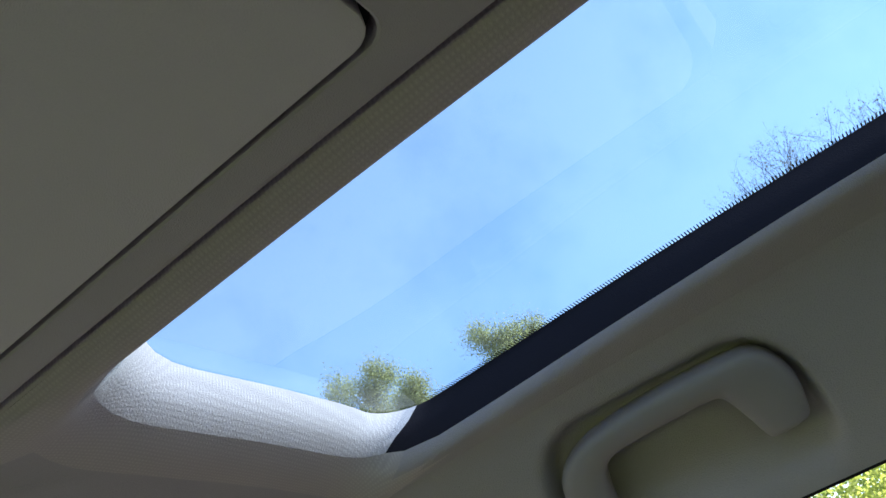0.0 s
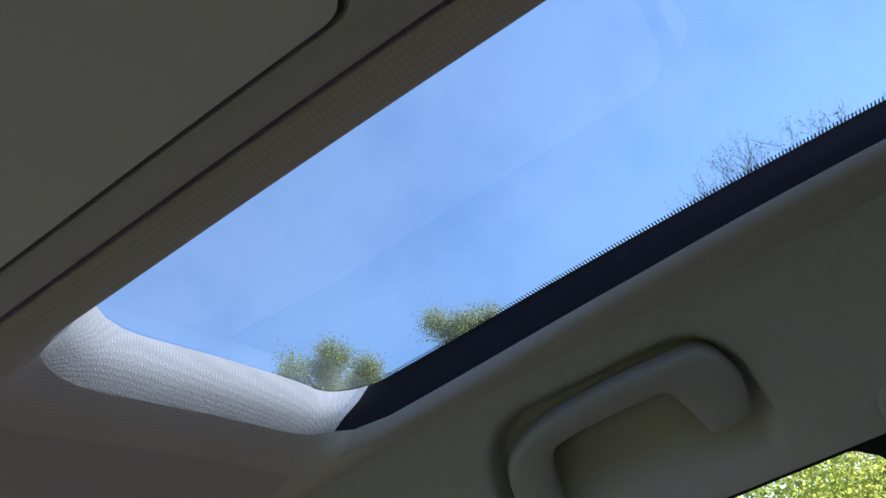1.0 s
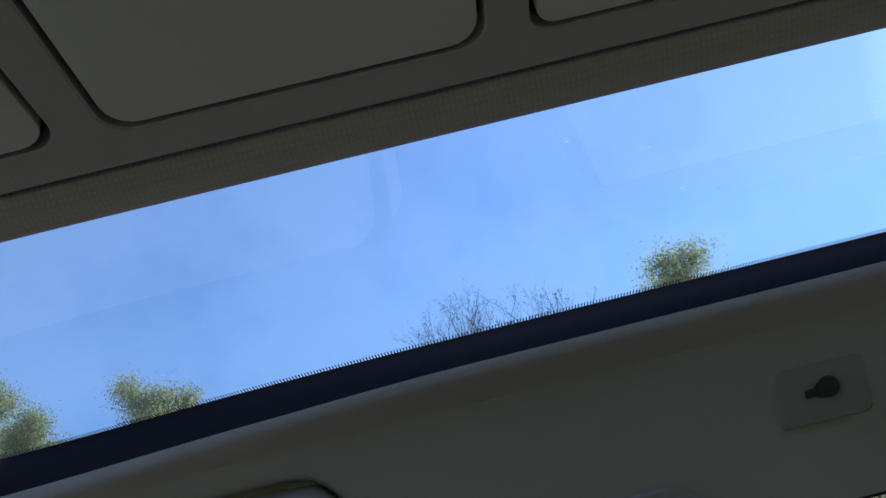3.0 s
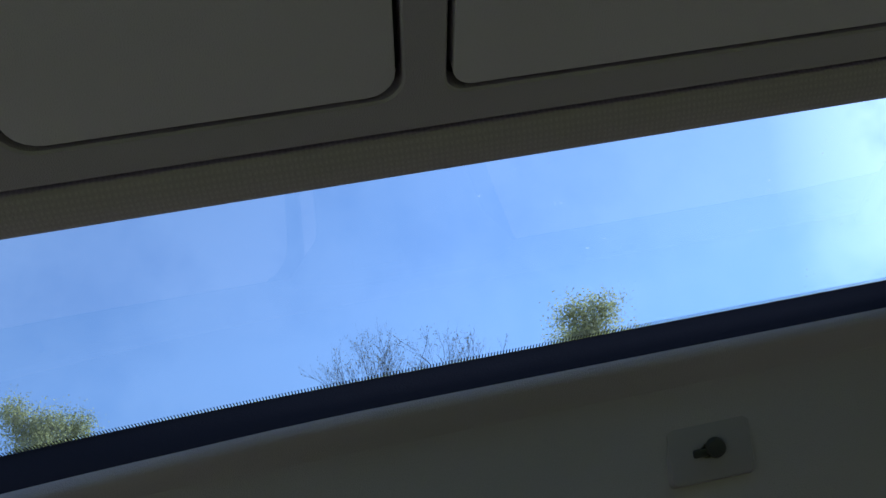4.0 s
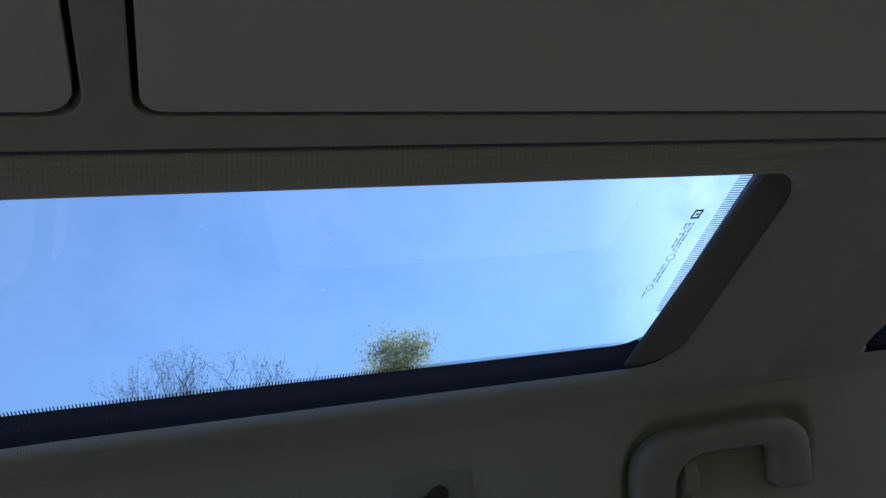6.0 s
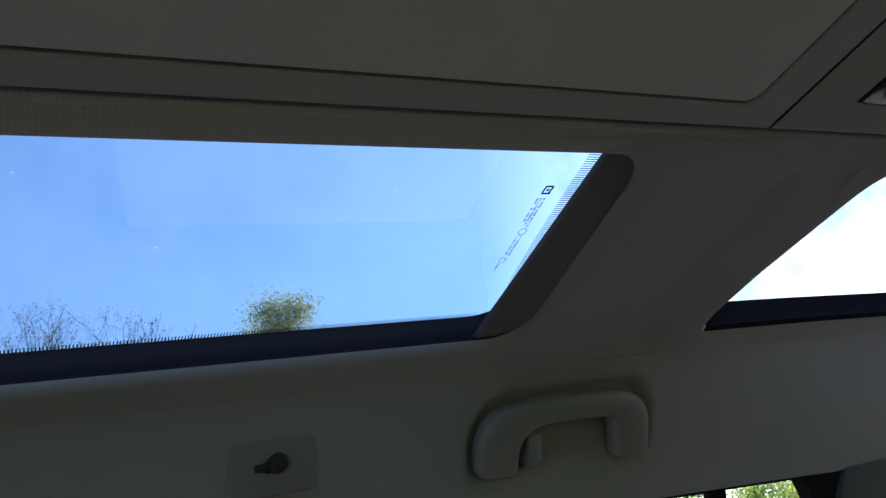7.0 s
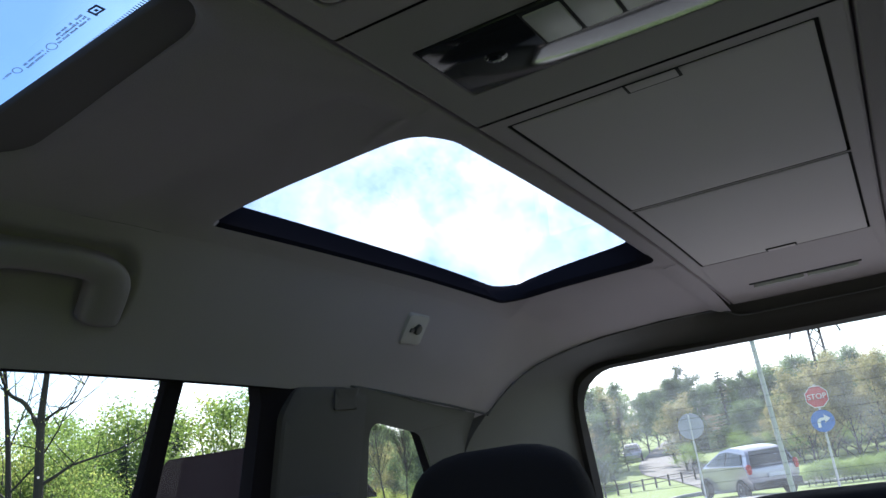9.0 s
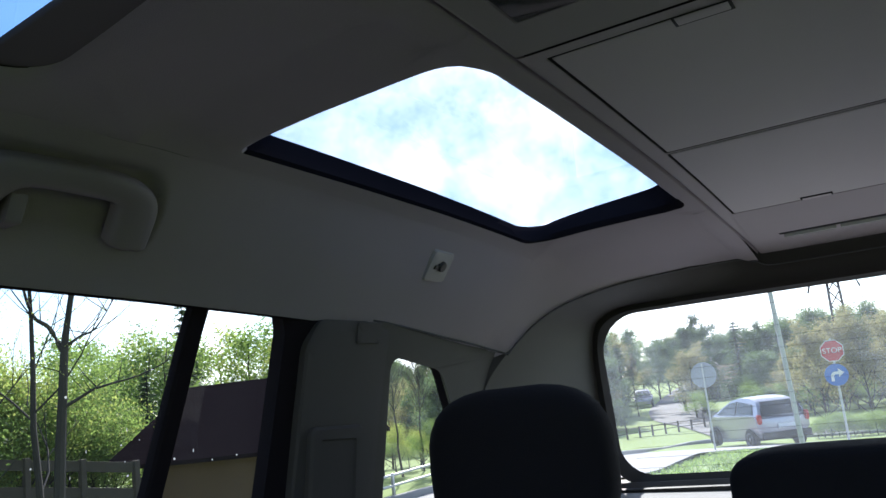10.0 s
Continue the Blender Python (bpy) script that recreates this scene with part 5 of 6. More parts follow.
T_FORK = forked_tree()
T_SHRUB = make_tree("shrub", "dense green shrub with small leaves", "shrub", M_LEAF, 21, height=2.4, trunk_r=0.04, spread=1.3, first=0.05, n_limb=10, leaves=11000, leaf_size=0.022, scatter=0.18, twigs=2)
T_SHRUBY = make_tree("shrub", "yellow-green shrub in young leaf", "shrub", M_LEAFY, 23, height=2.2, trunk_r=0.04, spread=1.2, first=0.05, n_limb=10, leaves=11000, leaf_size=0.021, scatter=0.18, twigs=2)
T_FULL = make_tree("broadleaf_tree", "full green tree leafy down to the ground beyond the road", "tree", M_HAZEWOOD, 61, height=8.0, trunk_r=0.13, spread=3.0, first=0.03, n_limb=24, leaves=12000, leaf_size=0.10, scatter=0.34, twigs=2)
T_FULLY = make_tree("broadleaf_tree", "broad yellow-green tree in young leaf beyond the road", "tree", M_OLIVE, 66, height=8.0, trunk_r=0.13, spread=3.3, first=0.08, n_limb=24, leaves=12000, leaf_size=0.085, scatter=0.30, twigs=2)
T_PINE = make_tree("pine_tree", "broad dark green pine with layered boughs", "pine tree", M_NEEDLE, 71, height=8.0, trunk_r=0.14, spread=3.0, first=0.30, n_limb=22, leaves=16000, leaf_size=0.085, scatter=0.20, twigs=2, up=0.0)
T_CONIFER = conifer(31, 9.0)
used = set()


def plant(ob, x, y, scale=1.0, turn=None, sink=0.05):
    z = ground_z(x, y) - sink
    t = turn if turn is not None else (x * 37.7 + y * 71.3) % 360
    if ob.name not in used:
        used.add(ob.name)
        o = ob
        o.matrix_basis = pose(x, y, z, 0, 0, t)
    else:
        o = copy_thing(ob, pose(x, y, z, 0, 0, t))
    o.scale = (scale, scale, scale * (0.93 + 0.14 * ((x * 3.1 + y * 1.7) % 1)))
    return o


# trees whose tops stand above the roof windows
def plant_top(ob, x, y, top, turn):
    """Plants a tree so that its crown ends at a given height."""
    crown = next(c for c in ob.children if c.name.startswith("crown"))
    z = np.empty(len(crown.data.vertices) * 3)
    crown.data.vertices.foreach_get("co", z)
    o = plant(ob, x, y, 1.0, turn)
    k = (top - ground_z(x, y)) / np.percentile(z[2::3], 99.7)
    o.scale = (k, k, k)
    return o


for o, y, top, turn in ((T_TALL, 10.9, 9.9, 40), (T_TALLY, 9.1, 8.75, 10), (T_TALLY, 7.1, 8.95, 100), (T_BARE, 0.15, 9.5, 0), (T_BARE, -1.25, 9.0, 130)):
    plant_top(o, 15.0, y, top, turn)
o = plant_top(T_TALL, 15.0, -4.3, 8.75, 300)
o.scale = (o.scale.x * 1.35, o.scale.y * 1.35, o.scale.z)
# wood beside the car
_rnd = random.Random(77)
for k in range(27):
    y = -26 + 50 * (k / 27) + _rnd.uniform(-1, 1)
    x = _rnd.uniform(12, 22)
    plant(_rnd.choice((T_WOOD, T_WOODY, T_WOOD)), x + 4, y, _rnd.uniform(0.34, 0.46))
for k in range(40):
    y = -19 + 40 * (k / 40) + _rnd.uniform(-0.6, 0.6)
    x, sc, o = _rnd.uniform(12.5, 17.5), _rnd.uniform(0.7, 1.15), _rnd.choice((T_SHRUB, T_SHRUBY))
    if not 121 < math.degrees(math.atan2(x, y - 0.4)) < 144:
        plant(o, x, y, sc)
for x, y, sc in ((12.2, 0.4, 0.60), (12.8, 3.0, 0.62), (12.4, 5.6, 0.60), (12.6, 8.4, 0.62)):
    plant(T_YELLOW, x, y, sc)
for k in range(9):
    plant((T_SHRUBY, T_SHRUB, T_SHRUBY)[k % 3], 9.2 + 0.7 * (k * 2 % 3), 1.2 + 1.05 * k, 1.35 + 0.1 * (k % 3))
for x, y, sc in ((18.2, -2.0, 0.80), (19.0, 0.6, 0.84), (18.4, 3.4, 0.80), (18.8, 6.2, 0.84)):
    plant(T_WOODY, x, y, sc)
plant(T_FORK, 10.72, -6.97, 1.0, 55.5).scale = (1.0, 1.0, 1.0)
for az, d, sc in ((123.3, 13.4, 0.95), (120.1, 14.5, 0.6), (119.2, 13.5, 0.95), (116.7, 13.0, 0.95), (113.0, 14.0, 0.9), (109.5, 15.0, 0.95), (105.0, 14.0, 0.85)):
    plant(T_ALDER, d * math.sin(radians(az)), 0.4 + d * math.cos(radians(az)), sc)
for x, y, s in ((15.4, -12.4, 0.40), (17.8, -15.7, 0.63), (30, -24, 0.62)):
    plant(T_CONIFER, x, y, s)
for k in range(13):
    az, d = 101.5 + k * 1.75, 19.5 + (k * 3 % 4) * 0.8
    plant((T_WOOD, T_WOOD, T_WOODY)[k % 3], d * math.sin(radians(az)), 0.4 + d * math.cos(radians(az)), 0.34 + 0.025 * (k % 4))
for az, d, s, o in ((122.6, 20.0, 0.36, T_WOOD), (123.8, 19.0, 0.34, T_WOODY), (125.0, 20.5, 0.37, T_WOOD), (126.2, 19.5, 0.35, T_WOOD), (127.4, 20.5, 0.38, T_WOOD), (123.6, 17.0, 1.15, T_SHRUB), (125.0, 17.4, 1.2, T_SHRUB), (126.4, 17.8, 1.0, T_SHRUB)):
    plant(o, d * math.sin(radians(az)), 0.4 + d * math.cos(radians(az)), s)
for k in range(14):
    az, d = 113.5 + k * 0.66, 16.4 + (k * 7 % 5) * 0.5
    plant((T_SHRUB, T_SHRUBY)[k % 2], d * math.sin(radians(az)), 0.4 + d * math.cos(radians(az)), 1.25 + 0.1 * (k % 3))
# beyond the quarter window and the tailgate: trees set by bearing, distance and skyline
def skyline(ob, az, d, el, wide=1.0):
    x, y = d * math.sin(radians(az)), 0.4 + d * math.cos(radians(az))
    o = plant_top(ob, x, y, 1.18 + d * math.tan(radians(el)), (az * 97.3 + d * 41.0) % 360)
    o.scale = (o.scale.x * wide, o.scale.y * wide, o.scale.z)


SKY_EL = [(138, 3.4), (146, 3.2), (148, 2.4), (150, 3.0), (158, 3.2), (160, 3.0), (163, 3.0), (164.5, 2.6), (166, 2.9), (168.5, 2.3), (170, 2.6), (173, 2.6), (176, 2.8), (182, 2.5), (186, 2.6)]
for k in range(56):
    az = 138 + k * 0.86 + _rnd.uniform(-0.25, 0.25)
    d = 84 + (k * 7 % 5) * 3 if 161.5 < az < 170 else 60 + (k * 7 % 5) * 2.4
    skyline((T_FULL, T_FULL, T_FULLY, T_FULL, T_WOOD)[k % 5], az, d, interp(az, SKY_EL) + _rnd.uniform(-0.5, 0.35))
for k in range(44):
    az = 139 + k * 1.04 + _rnd.uniform(-0.3, 0.3)
    d = 47 + (k * 5 % 4) * 1.8
    if not (161.6 < az < 166.2 or 167.0 < az < 169.6):
        skyline((T_FULL, T_FULL, T_FULLY)[k % 3], az, d, interp(az, SKY_EL) - 1.5 + _rnd.uniform(-0.5, 0.5))
for o, az, d, el, wide in ((T_PINE, 166.7, 55, 3.5, 1.0), (T_PINE, 165.6, 60, 2.7, 0.9), (T_CONIFER, 169.4, 62, 2.75, 1.5), (T_PINE, 171.0, 58, 2.6, 0.8), (T_CONIFER, 171.9, 60, 2.2, 1.8), (T_CONIFER, 177.7, 58, 2.4, 1.6), (T_CONIFER, 161.6, 60, 2.0, 1.8)):
    skyline(o, az, d, el, wide)
for az, d, el in ((174.0, 36, 2.4), (175.3, 38, 2.9), (176.6, 37, 2.6), (178.4, 38, 2.7), (180.6, 39, 2.6)):
    skyline(T_FULLY, az, d, el, 0.8)
for az, d, el in ((161.2, 50, 1.0), (162.5, 60, 1.9), (165.7, 62, 1.4)):
    skyline(T_BARE, az, d, el)
# low growth at the foot of the trees and the hedge beside the junction
for k in range(34):
    az, d = 153.0 + k * 0.85, 44 + (k * 5 % 4) * 0.8
    if not (161.8 < az < 166.0 or 167.3 < az < 169.4):
        skyline((T_SHRUB, T_FULL)[k % 2], az, d, -1.6 + 0.25 * (k % 3), 1.2)
for k in range(15):
    skyline(T_SHRUB, 173.4 + k * 0.42, 29.5 + (k % 2) * 0.7, -3.75 + 0.12 * (k % 3), 1.5)
# rounded trees behind the timber building
for k in range(11):
    az, d = 122.0 + k * 1.8, 22.0 + (k * 7 % 5) * 1.1
    skyline((T_WOOD, T_WOODY, T_WOOD)[k % 3], az, d, 3.2 + 0.4 * (k % 3) if az < 125 else 6.0 + 0.5 * (k % 3), 1.1)
# trees and shrubs beyond the quarter window
for az, d, el, o in ((144.5, 26, 3.2, T_BARE), (146.2, 22, 4.4, T_BARE), (147.6, 24, 3.6, T_BARE), (149.5, 25, 3.2, T_BARE), (143.2, 30, 2.6, T_FULL), (145.4, 33, 1.8, T_FULLY), (147.4, 34, 1.0, T_FULL), (149.0, 32, 1.6, T_FULL), (151.0, 33, 2.0, T_FULLY), (141.2, 31, 2.6, T_FULL)):
    skyline(o, az, d, el)
for k in range(12):
    skyline((T_SHRUB, T_SHRUBY)[k % 2], 141.5 + k * 0.85, 22.5 + (k * 5 % 4) * 0.9, -2.2 + 0.5 * (k % 3))
for o in (T_TALL, T_TALLY, T_WOOD, T_WOODY, T_YELLOW, T_BARE, T_ALDER, T_FORK, T_SHRUB, T_SHRUBY, T_CONIFER, T_PINE, T_FULL, T_FULLY):
    assert o.name in used


def polar(az, d):
    x, y = d * math.sin(radians(az)), 0.4 + d * math.cos(radians(az))
    return x, y, ground_z(x, y)


# houses
M_ROOFTILE = mat("brown_shingle", (0.016, 0.011, 0.013), 1.0, grain=0.4, grain_scale=12, stain=0.4, stain_scale=1.5, bump=0.5, spec=0.0)
M_WOOD = mat("wood_cladding", (0.15, 0.088, 0.046), 0.8, grain=0.4, grain_scale=20, stain=0.4, stain_scale=2, bump=0.4)
M_TILE2 = mat("ochre_roof", (0.30, 0.22, 0.12), 0.85, grain=0.4, grain_scale=10, stain=0.4, stain_scale=1, bump=0.5)
M_WALL = mat("cream_render", (0.60, 0.54, 0.36), 0.9, grain=0.2, grain_scale=20, stain=0.3, stain_scale=1, bump=0.2)
M_PANE = mat("dark_pane", (0.03, 0.035, 0.04), 0.1, stain=0.1)


def house(x, y, turn, length, depth, eave, ridge, wall_m, roof_m, label, windows=3, over=0.4, hip=0.0):
    z = ground_z(x, y) - 0.3
    root = thing("house", (x, y, z), label, "house")
    root.rotation_euler = (0, 0, radians(turn))
    e, rz = eave - z, ridge - z
    bm = bmesh.new()
    box(bm, -length / 2, length / 2, -depth / 2, depth / 2, 0, e)
    for sx in (-1, 1):
        a = [bm.verts.new(p) for p in ((sx * length / 2, -depth / 2, e), (sx * length / 2, depth / 2, e), (sx * length / 2, 0, rz))]
        bm.faces.new(a)
    finish("wall", bm, wall_m, smooth=False, parent=root)
    bm = bmesh.new()
    k = (rz - e) / (depth / 2)
    sec = [(-depth / 2 - over, e - k * over), (0, rz), (depth / 2 + over, e - k * over), (depth / 2 + over, e - k * over + 0.07), (0, rz + 0.09), (-depth / 2 - over, e - k * over + 0.07)]
    loft(bm, [[Vector((sx + (math.copysign(hip, sx) if abs(p) > 0.1 else 0.0), p, q)) for p, q in sec] for sx in (-length / 2 - over, length / 2 + over)], True, True)
    roof = finish("roof", bm, roof_m, smooth=False, parent=root)
    if not windows:
        return root
    bm = bmesh.new()
    box(bm, length * 0.2, length * 0.2 + 0.6, -0.3, 0.3, rz - 0.3, rz + 0.9, bevel=0.02)
    finish("chimney", bm, M_KERB, smooth=False, parent=roof)
    for i in range(windows):
        wx = -length / 2 + length * (i + 0.5) / windows
        for sy in (-1, 1):
            bm = bmesh.new()
            box(bm, wx - 0.5, wx + 0.5, sy * depth / 2 - 0.05, sy * depth / 2 + 0.05, max(e - 1.7, 0.5), e - 0.5, bevel=0.01)
            w = finish("window", bm, M_PANE, smooth=False, parent=root)
            bm = bmesh.new()
            box(bm, wx - 0.58, wx + 0.58, sy * (depth / 2 + 0.02) - 0.06, sy * (depth / 2 + 0.02) + 0.06, max(e - 1.78, 0.42), max(e - 1.7, 0.5), bevel=0.01)
            finish("sill", bm, M_KERB, smooth=False, parent=w)
    return root


house(11.765, -12.32, 200, 2.55, 5.0, 0.73, 1.88, M_WOOD, M_ROOFTILE, "low timber building with a dark brown shingle roof", 0, hip=0.18)
hx, hy, _ = polar(110.0, 30)
house(hx, hy, 30, 8.0, 7.0, 2.7, 5.6, M_WALL, M_TILE2, "house with an ochre-brown gable roof behind trees", 3)
hx, hy, _ = polar(168.2, 75)
house(hx, hy, 10, 3.4, 4.0, 0.1, 1.2, M_WALL, M_TILE2, "small cream house far up the road", 2)

# guard rail beyond the quarter window
M_STEEL = mat("galvanised_steel", (0.62, 0.63, 0.64), 0.4, metal=0.4, grain=0.2, grain_scale=40, stain=0.3, stain_scale=4)
rail = thing("guard_rail", (10.0, -15.0, ground_z(10, -15)), "pale two-bar metal guard rail on posts beside the road", "guard rail")
a, b = Vector((10.6, -12.4, 0)), Vector((9.4, -17.6, 0))
d = (b - a).normalized()
for zz in (0.52, 0.30):
    bm = bmesh.new()
    tube(bm, [Vector((p.x, p.y, ground_z(p.x, p.y) + zz)) for p in [a.lerp(b, k / 12) for k in range(13)]], 0.028, 8)
    under(finish("rail", bm, M_STEEL), rail)
for k in range(4):
    p = a.lerp(b, (k + 0.5) / 4)
    bm = bmesh.new()
    g = ground_z(p.x, p.y)
    box(bm, p.x - 0.03, p.x + 0.03, p.y - 0.03, p.y + 0.03, g - 0.1, g + 0.56, bevel=0.006)
    under(finish("post", bm, M_STEEL), rail)

# wooden fence by the side road
fence = thing("fence", polar(164, 30), "low dark wooden post and rail fence", "fence")
M_FENCE = mat("weathered_wood", (0.075, 0.060, 0.048), 0.9, grain=0.4, grain_scale=30, stain=0.3, bump=0.5)
fp = [Vector(polar(159 + k * 0.85, 38 + k * 0.45)) for k in range(10)]
for p in fp:
    bm = bmesh.new()
    box(bm, p.x - 0.04, p.x + 0.04, p.y - 0.04, p.y + 0.04, p.z - 0.1, p.z + 0.5, bevel=0.01)
    under(finish("post", bm, M_FENCE, smooth=False), fence)
for zz in (0.22, 0.44):
    bm = bmesh.new()
    tube(bm, [p + Vector((0, 0, zz)) for p in fp], 0.02, 6)
    under(finish("rail", bm, M_FENCE), fence)

# weathered plank fence in front of the wood
plank_fence = thing("plank_fence", polar(124, 14.8), "weathered grey-brown plank fence in front of the wood", "fence")
fp = [Vector(polar(110.0 + k * 3.15, 14.8)) for k in range(7)]
tops = [1.18 - 14.8 * math.tan(radians(interp(110.0 + k * 3.15, [(110, -0.6), (119.5, 0.5), (124.4, 1.25), (130, 2.1)]))) for k in range(7)]
for p, t in zip(fp, tops):
    bm = bmesh.new()
    box(bm, p.x - 0.05, p.x + 0.05, p.y - 0.05, p.y + 0.05, p.z - 0.1, t + 0.03, bevel=0.01)
    under(finish("post", bm, M_FENCE, smooth=False), plank_fence)
for (p, t), (q, u) in zip(zip(fp, tops), zip(fp[1:], tops[1:])):
    side = (q - p).normalized().cross(Vector((0, 0, 1))) * 0.02
    for drop in (0.0, 0.42):
        bm = bmesh.new()
        loft(bm, [[Vector((e.x, e.y, h - drop - b)) + side * a for a, b in ((-1, 0.0), (1, 0.0), (1, 0.17), (-1, 0.17))] for e, h in ((p, t), (q, u))], True, True)
        under(finish("plank", bm, M_FENCE, smooth=False), plank_fence)

# street lamp post
px, py, pz = polar(172.6, 17.5)
M_POLE = mat("pale_concrete_pole", (0.55, 0.54, 0.52), 0.8, grain=0.3, grain_scale=30, stain=0.3, bump=0.3)
lamp = thing("street_lamp", (px, py, pz), "pale grey street lamp post beside the road", "street lamp")
bm = bmesh.new()
tube(bm, [(px, py, pz - 0.1), (px + 0.12, py, pz + 4), (px + 0.24, py, pz + 8)], [0.052, 0.044, 0.036], 14)
under(finish("pole", bm, M_POLE), lamp)
bm = bmesh.new()
tube(bm, [(px + 0.24, py, pz + 7.9), (px - 0.6, py, pz + 8.4), (px - 1.4, py, pz + 8.5)], 0.04, 8)
under(finish("arm", bm, M_POLE), lamp)
bm = bmesh.new()
soft_block(bm, (px - 1.7, py, pz + 8.48), 0.35, 0.14, 0.08, 2.6, 16, 8)
under(finish("lamp_head", bm, M_STEEL), lamp)

# road signs
M_RED = mat("sign_red", (0.55, 0.035, 0.04), 0.4, stain=0.15)
M_WHITE = mat("sign_white", (0.80, 0.80, 0.80), 0.4, stain=0.1)
M_BLUE = mat("sign_blue", (0.03, 0.16, 0.55), 0.4, stain=0.15)
M_SIGNBACK = mat("sign_back_grey", (0.36, 0.39, 0.42), 0.5, metal=0.3, stain=0.3)


def disc(bm, c, r, n, y0, y1, rot=0.0):
    loft(bm, [[Vector((c[0] + rr * math.cos(rot + 2 * math.pi * k / n), y, c[1] + rr * math.sin(rot + 2 * math.pi * k / n))) for k in range(n)] for rr, y in ((r, y0), (r, y1))], True, True)


sd = 22.3
sx, sy, sz = polar(175.2, sd)
face = radians(5.5)
signs = thing("road_sign", (sx, sy, sz), "red octagonal stop sign over a blue right-turn arrow sign", "road sign")
signs.rotation_euler = (0, 0, face)
h_stop, h_arrow = 1.182 + 0.003 * sd - sz, 1.182 - 0.0235 * sd - sz
bm = bmesh.new()
tube(bm, [(0, -0.05, -0.1), (0, -0.05, h_stop + 0.3)], 0.03, 10)
finish("post", bm, M_STEEL, parent=signs)
bm = bmesh.new()
disc(bm, (0, h_stop), 0.285, 8, -0.02, 0.0, math.pi / 8)
stop = finish("stop_plate", bm, M_WHITE, smooth=False, parent=signs, label="white-edged octagonal plate")
bm = bmesh.new()
disc(bm, (0, h_stop), 0.265, 8, 0.001, 0.005, math.pi / 8)
finish("stop_face", bm, M_RED, smooth=False, parent=stop, label="red stop face")
fc = bpy.data.curves.new("stop_word", "FONT")
fc.body, fc.size, fc.align_x, fc.align_y, fc.extrude = "STOP", 0.185, "CENTER", "CENTER", 0.002
tmp = bpy.data.objects.new("tmp", fc)
scene.collection.objects.link(tmp)
me = bpy.data.meshes.new_from_object(tmp.evaluated_get(bpy.context.evaluated_depsgraph_get()))
bpy.data.objects.remove(tmp)
me.materials.clear()
me.materials.append(M_WHITE)
word = new("stop_word", me)
word.parent = stop
word.matrix_basis = pose(0, 0.009, h_stop, 90, 0, 180)
tagged(word, "white lettering STOP")
bm = bmesh.new()
disc(bm, (0, h_arrow), 0.27, 28, -0.02, 0.0)
blue = finish("arrow_plate", bm, M_BLUE, smooth=False, parent=signs, label="round blue plate")
bm = bmesh.new()
ar = [(0.13, -0.15), (0.13, 0.00), (0.09, 0.06), (0.03, 0.08), (-0.05, 0.08), (-0.05, 0.15), (-0.18, 0.045), (-0.05, -0.06), (-0.05, 0.01), (0.03, 0.01), (0.06, -0.02), (0.06, -0.15)]
loft(bm, [[Vector((p, y, h_arrow + q)) for p, q in ar] for y in (0.002, 0.005)], True, True)
finish("arrow", bm, M_WHITE, smooth=False, parent=blue, label="white bent arrow")
# back of another sign
bx, by, bz = polar(167.2, 22.5)
sb = thing("road_sign", (bx, by, bz), "grey back of a round road sign on a post", "road sign")
bm = bmesh.new()
disc(bm, (0, 1.00 - bz), 0.33, 28, -0.02, 0.0)
finish("plate", bm, M_SIGNBACK, smooth=False, parent=sb)
bm = bmesh.new()
tube(bm, [(0, 0.03, -0.1), (0, 0.03, 1.3 - bz)], 0.022, 10)
finish("post", bm, M_STEEL, parent=sb)
# lattice mast far off
mx_, my_, mz_ = polar(175.8, 60)
mast = thing("lattice_mast", (mx_, my_, mz_), "thin dark lattice mast with crossarms behind trees", "mast")
bm = bmesh.new()
for dx, dy in ((-0.5, -0.5), (0.5, -0.5), (-0.5, 0.5), (0.5, 0.5)):
    tube(bm, [(dx, dy, 0), (dx * 0.6, dy * 0.6, 9)], 0.06, 5)
for k in range(9):
    w0, w1 = 0.5 - 0.022 * k, 0.5 - 0.022 * (k + 1)
    tube(bm, [(-w0, -w0, k), (w1, -w1, k + 1)], 0.04, 4)
    tube(bm, [(w0, -w0, k), (-w1, -w1, k + 1)], 0.04, 4)
finish("frame", bm, M_SEAL, parent=mast)
for s in (-1, 1):
    bm = bmesh.new()
    tube(bm, [(s * 0.3, 0, 7.5), (s * 1.2, 0, 8.3), (s * 1.6, 0, 7.0)], 0.07, 5)
    finish("crossarm", bm, M_SEAL, parent=mast)

# parked cars
M_SILVER = mat("silver_paint", (0.42, 0.41, 0.46), 0.25, metal=0.5, stain=0.08)
M_TYRE = mat("tyre", (0.02, 0.02, 0.02), 0.8, stain=0.3)
M_RIM = mat("wheel_rim", (0.30, 0.30, 0.32), 0.35, metal=0.6, stain=0.2, stain_scale=8)
M_REDLAMP = mat("tail_lamp_red", (0.5, 0.03, 0.02), 0.15, stain=0.1)
M_CARGLASS = mat("car_glass", (0.015, 0.018, 0.022), 0.12, stain=0.1, spec=0.3)


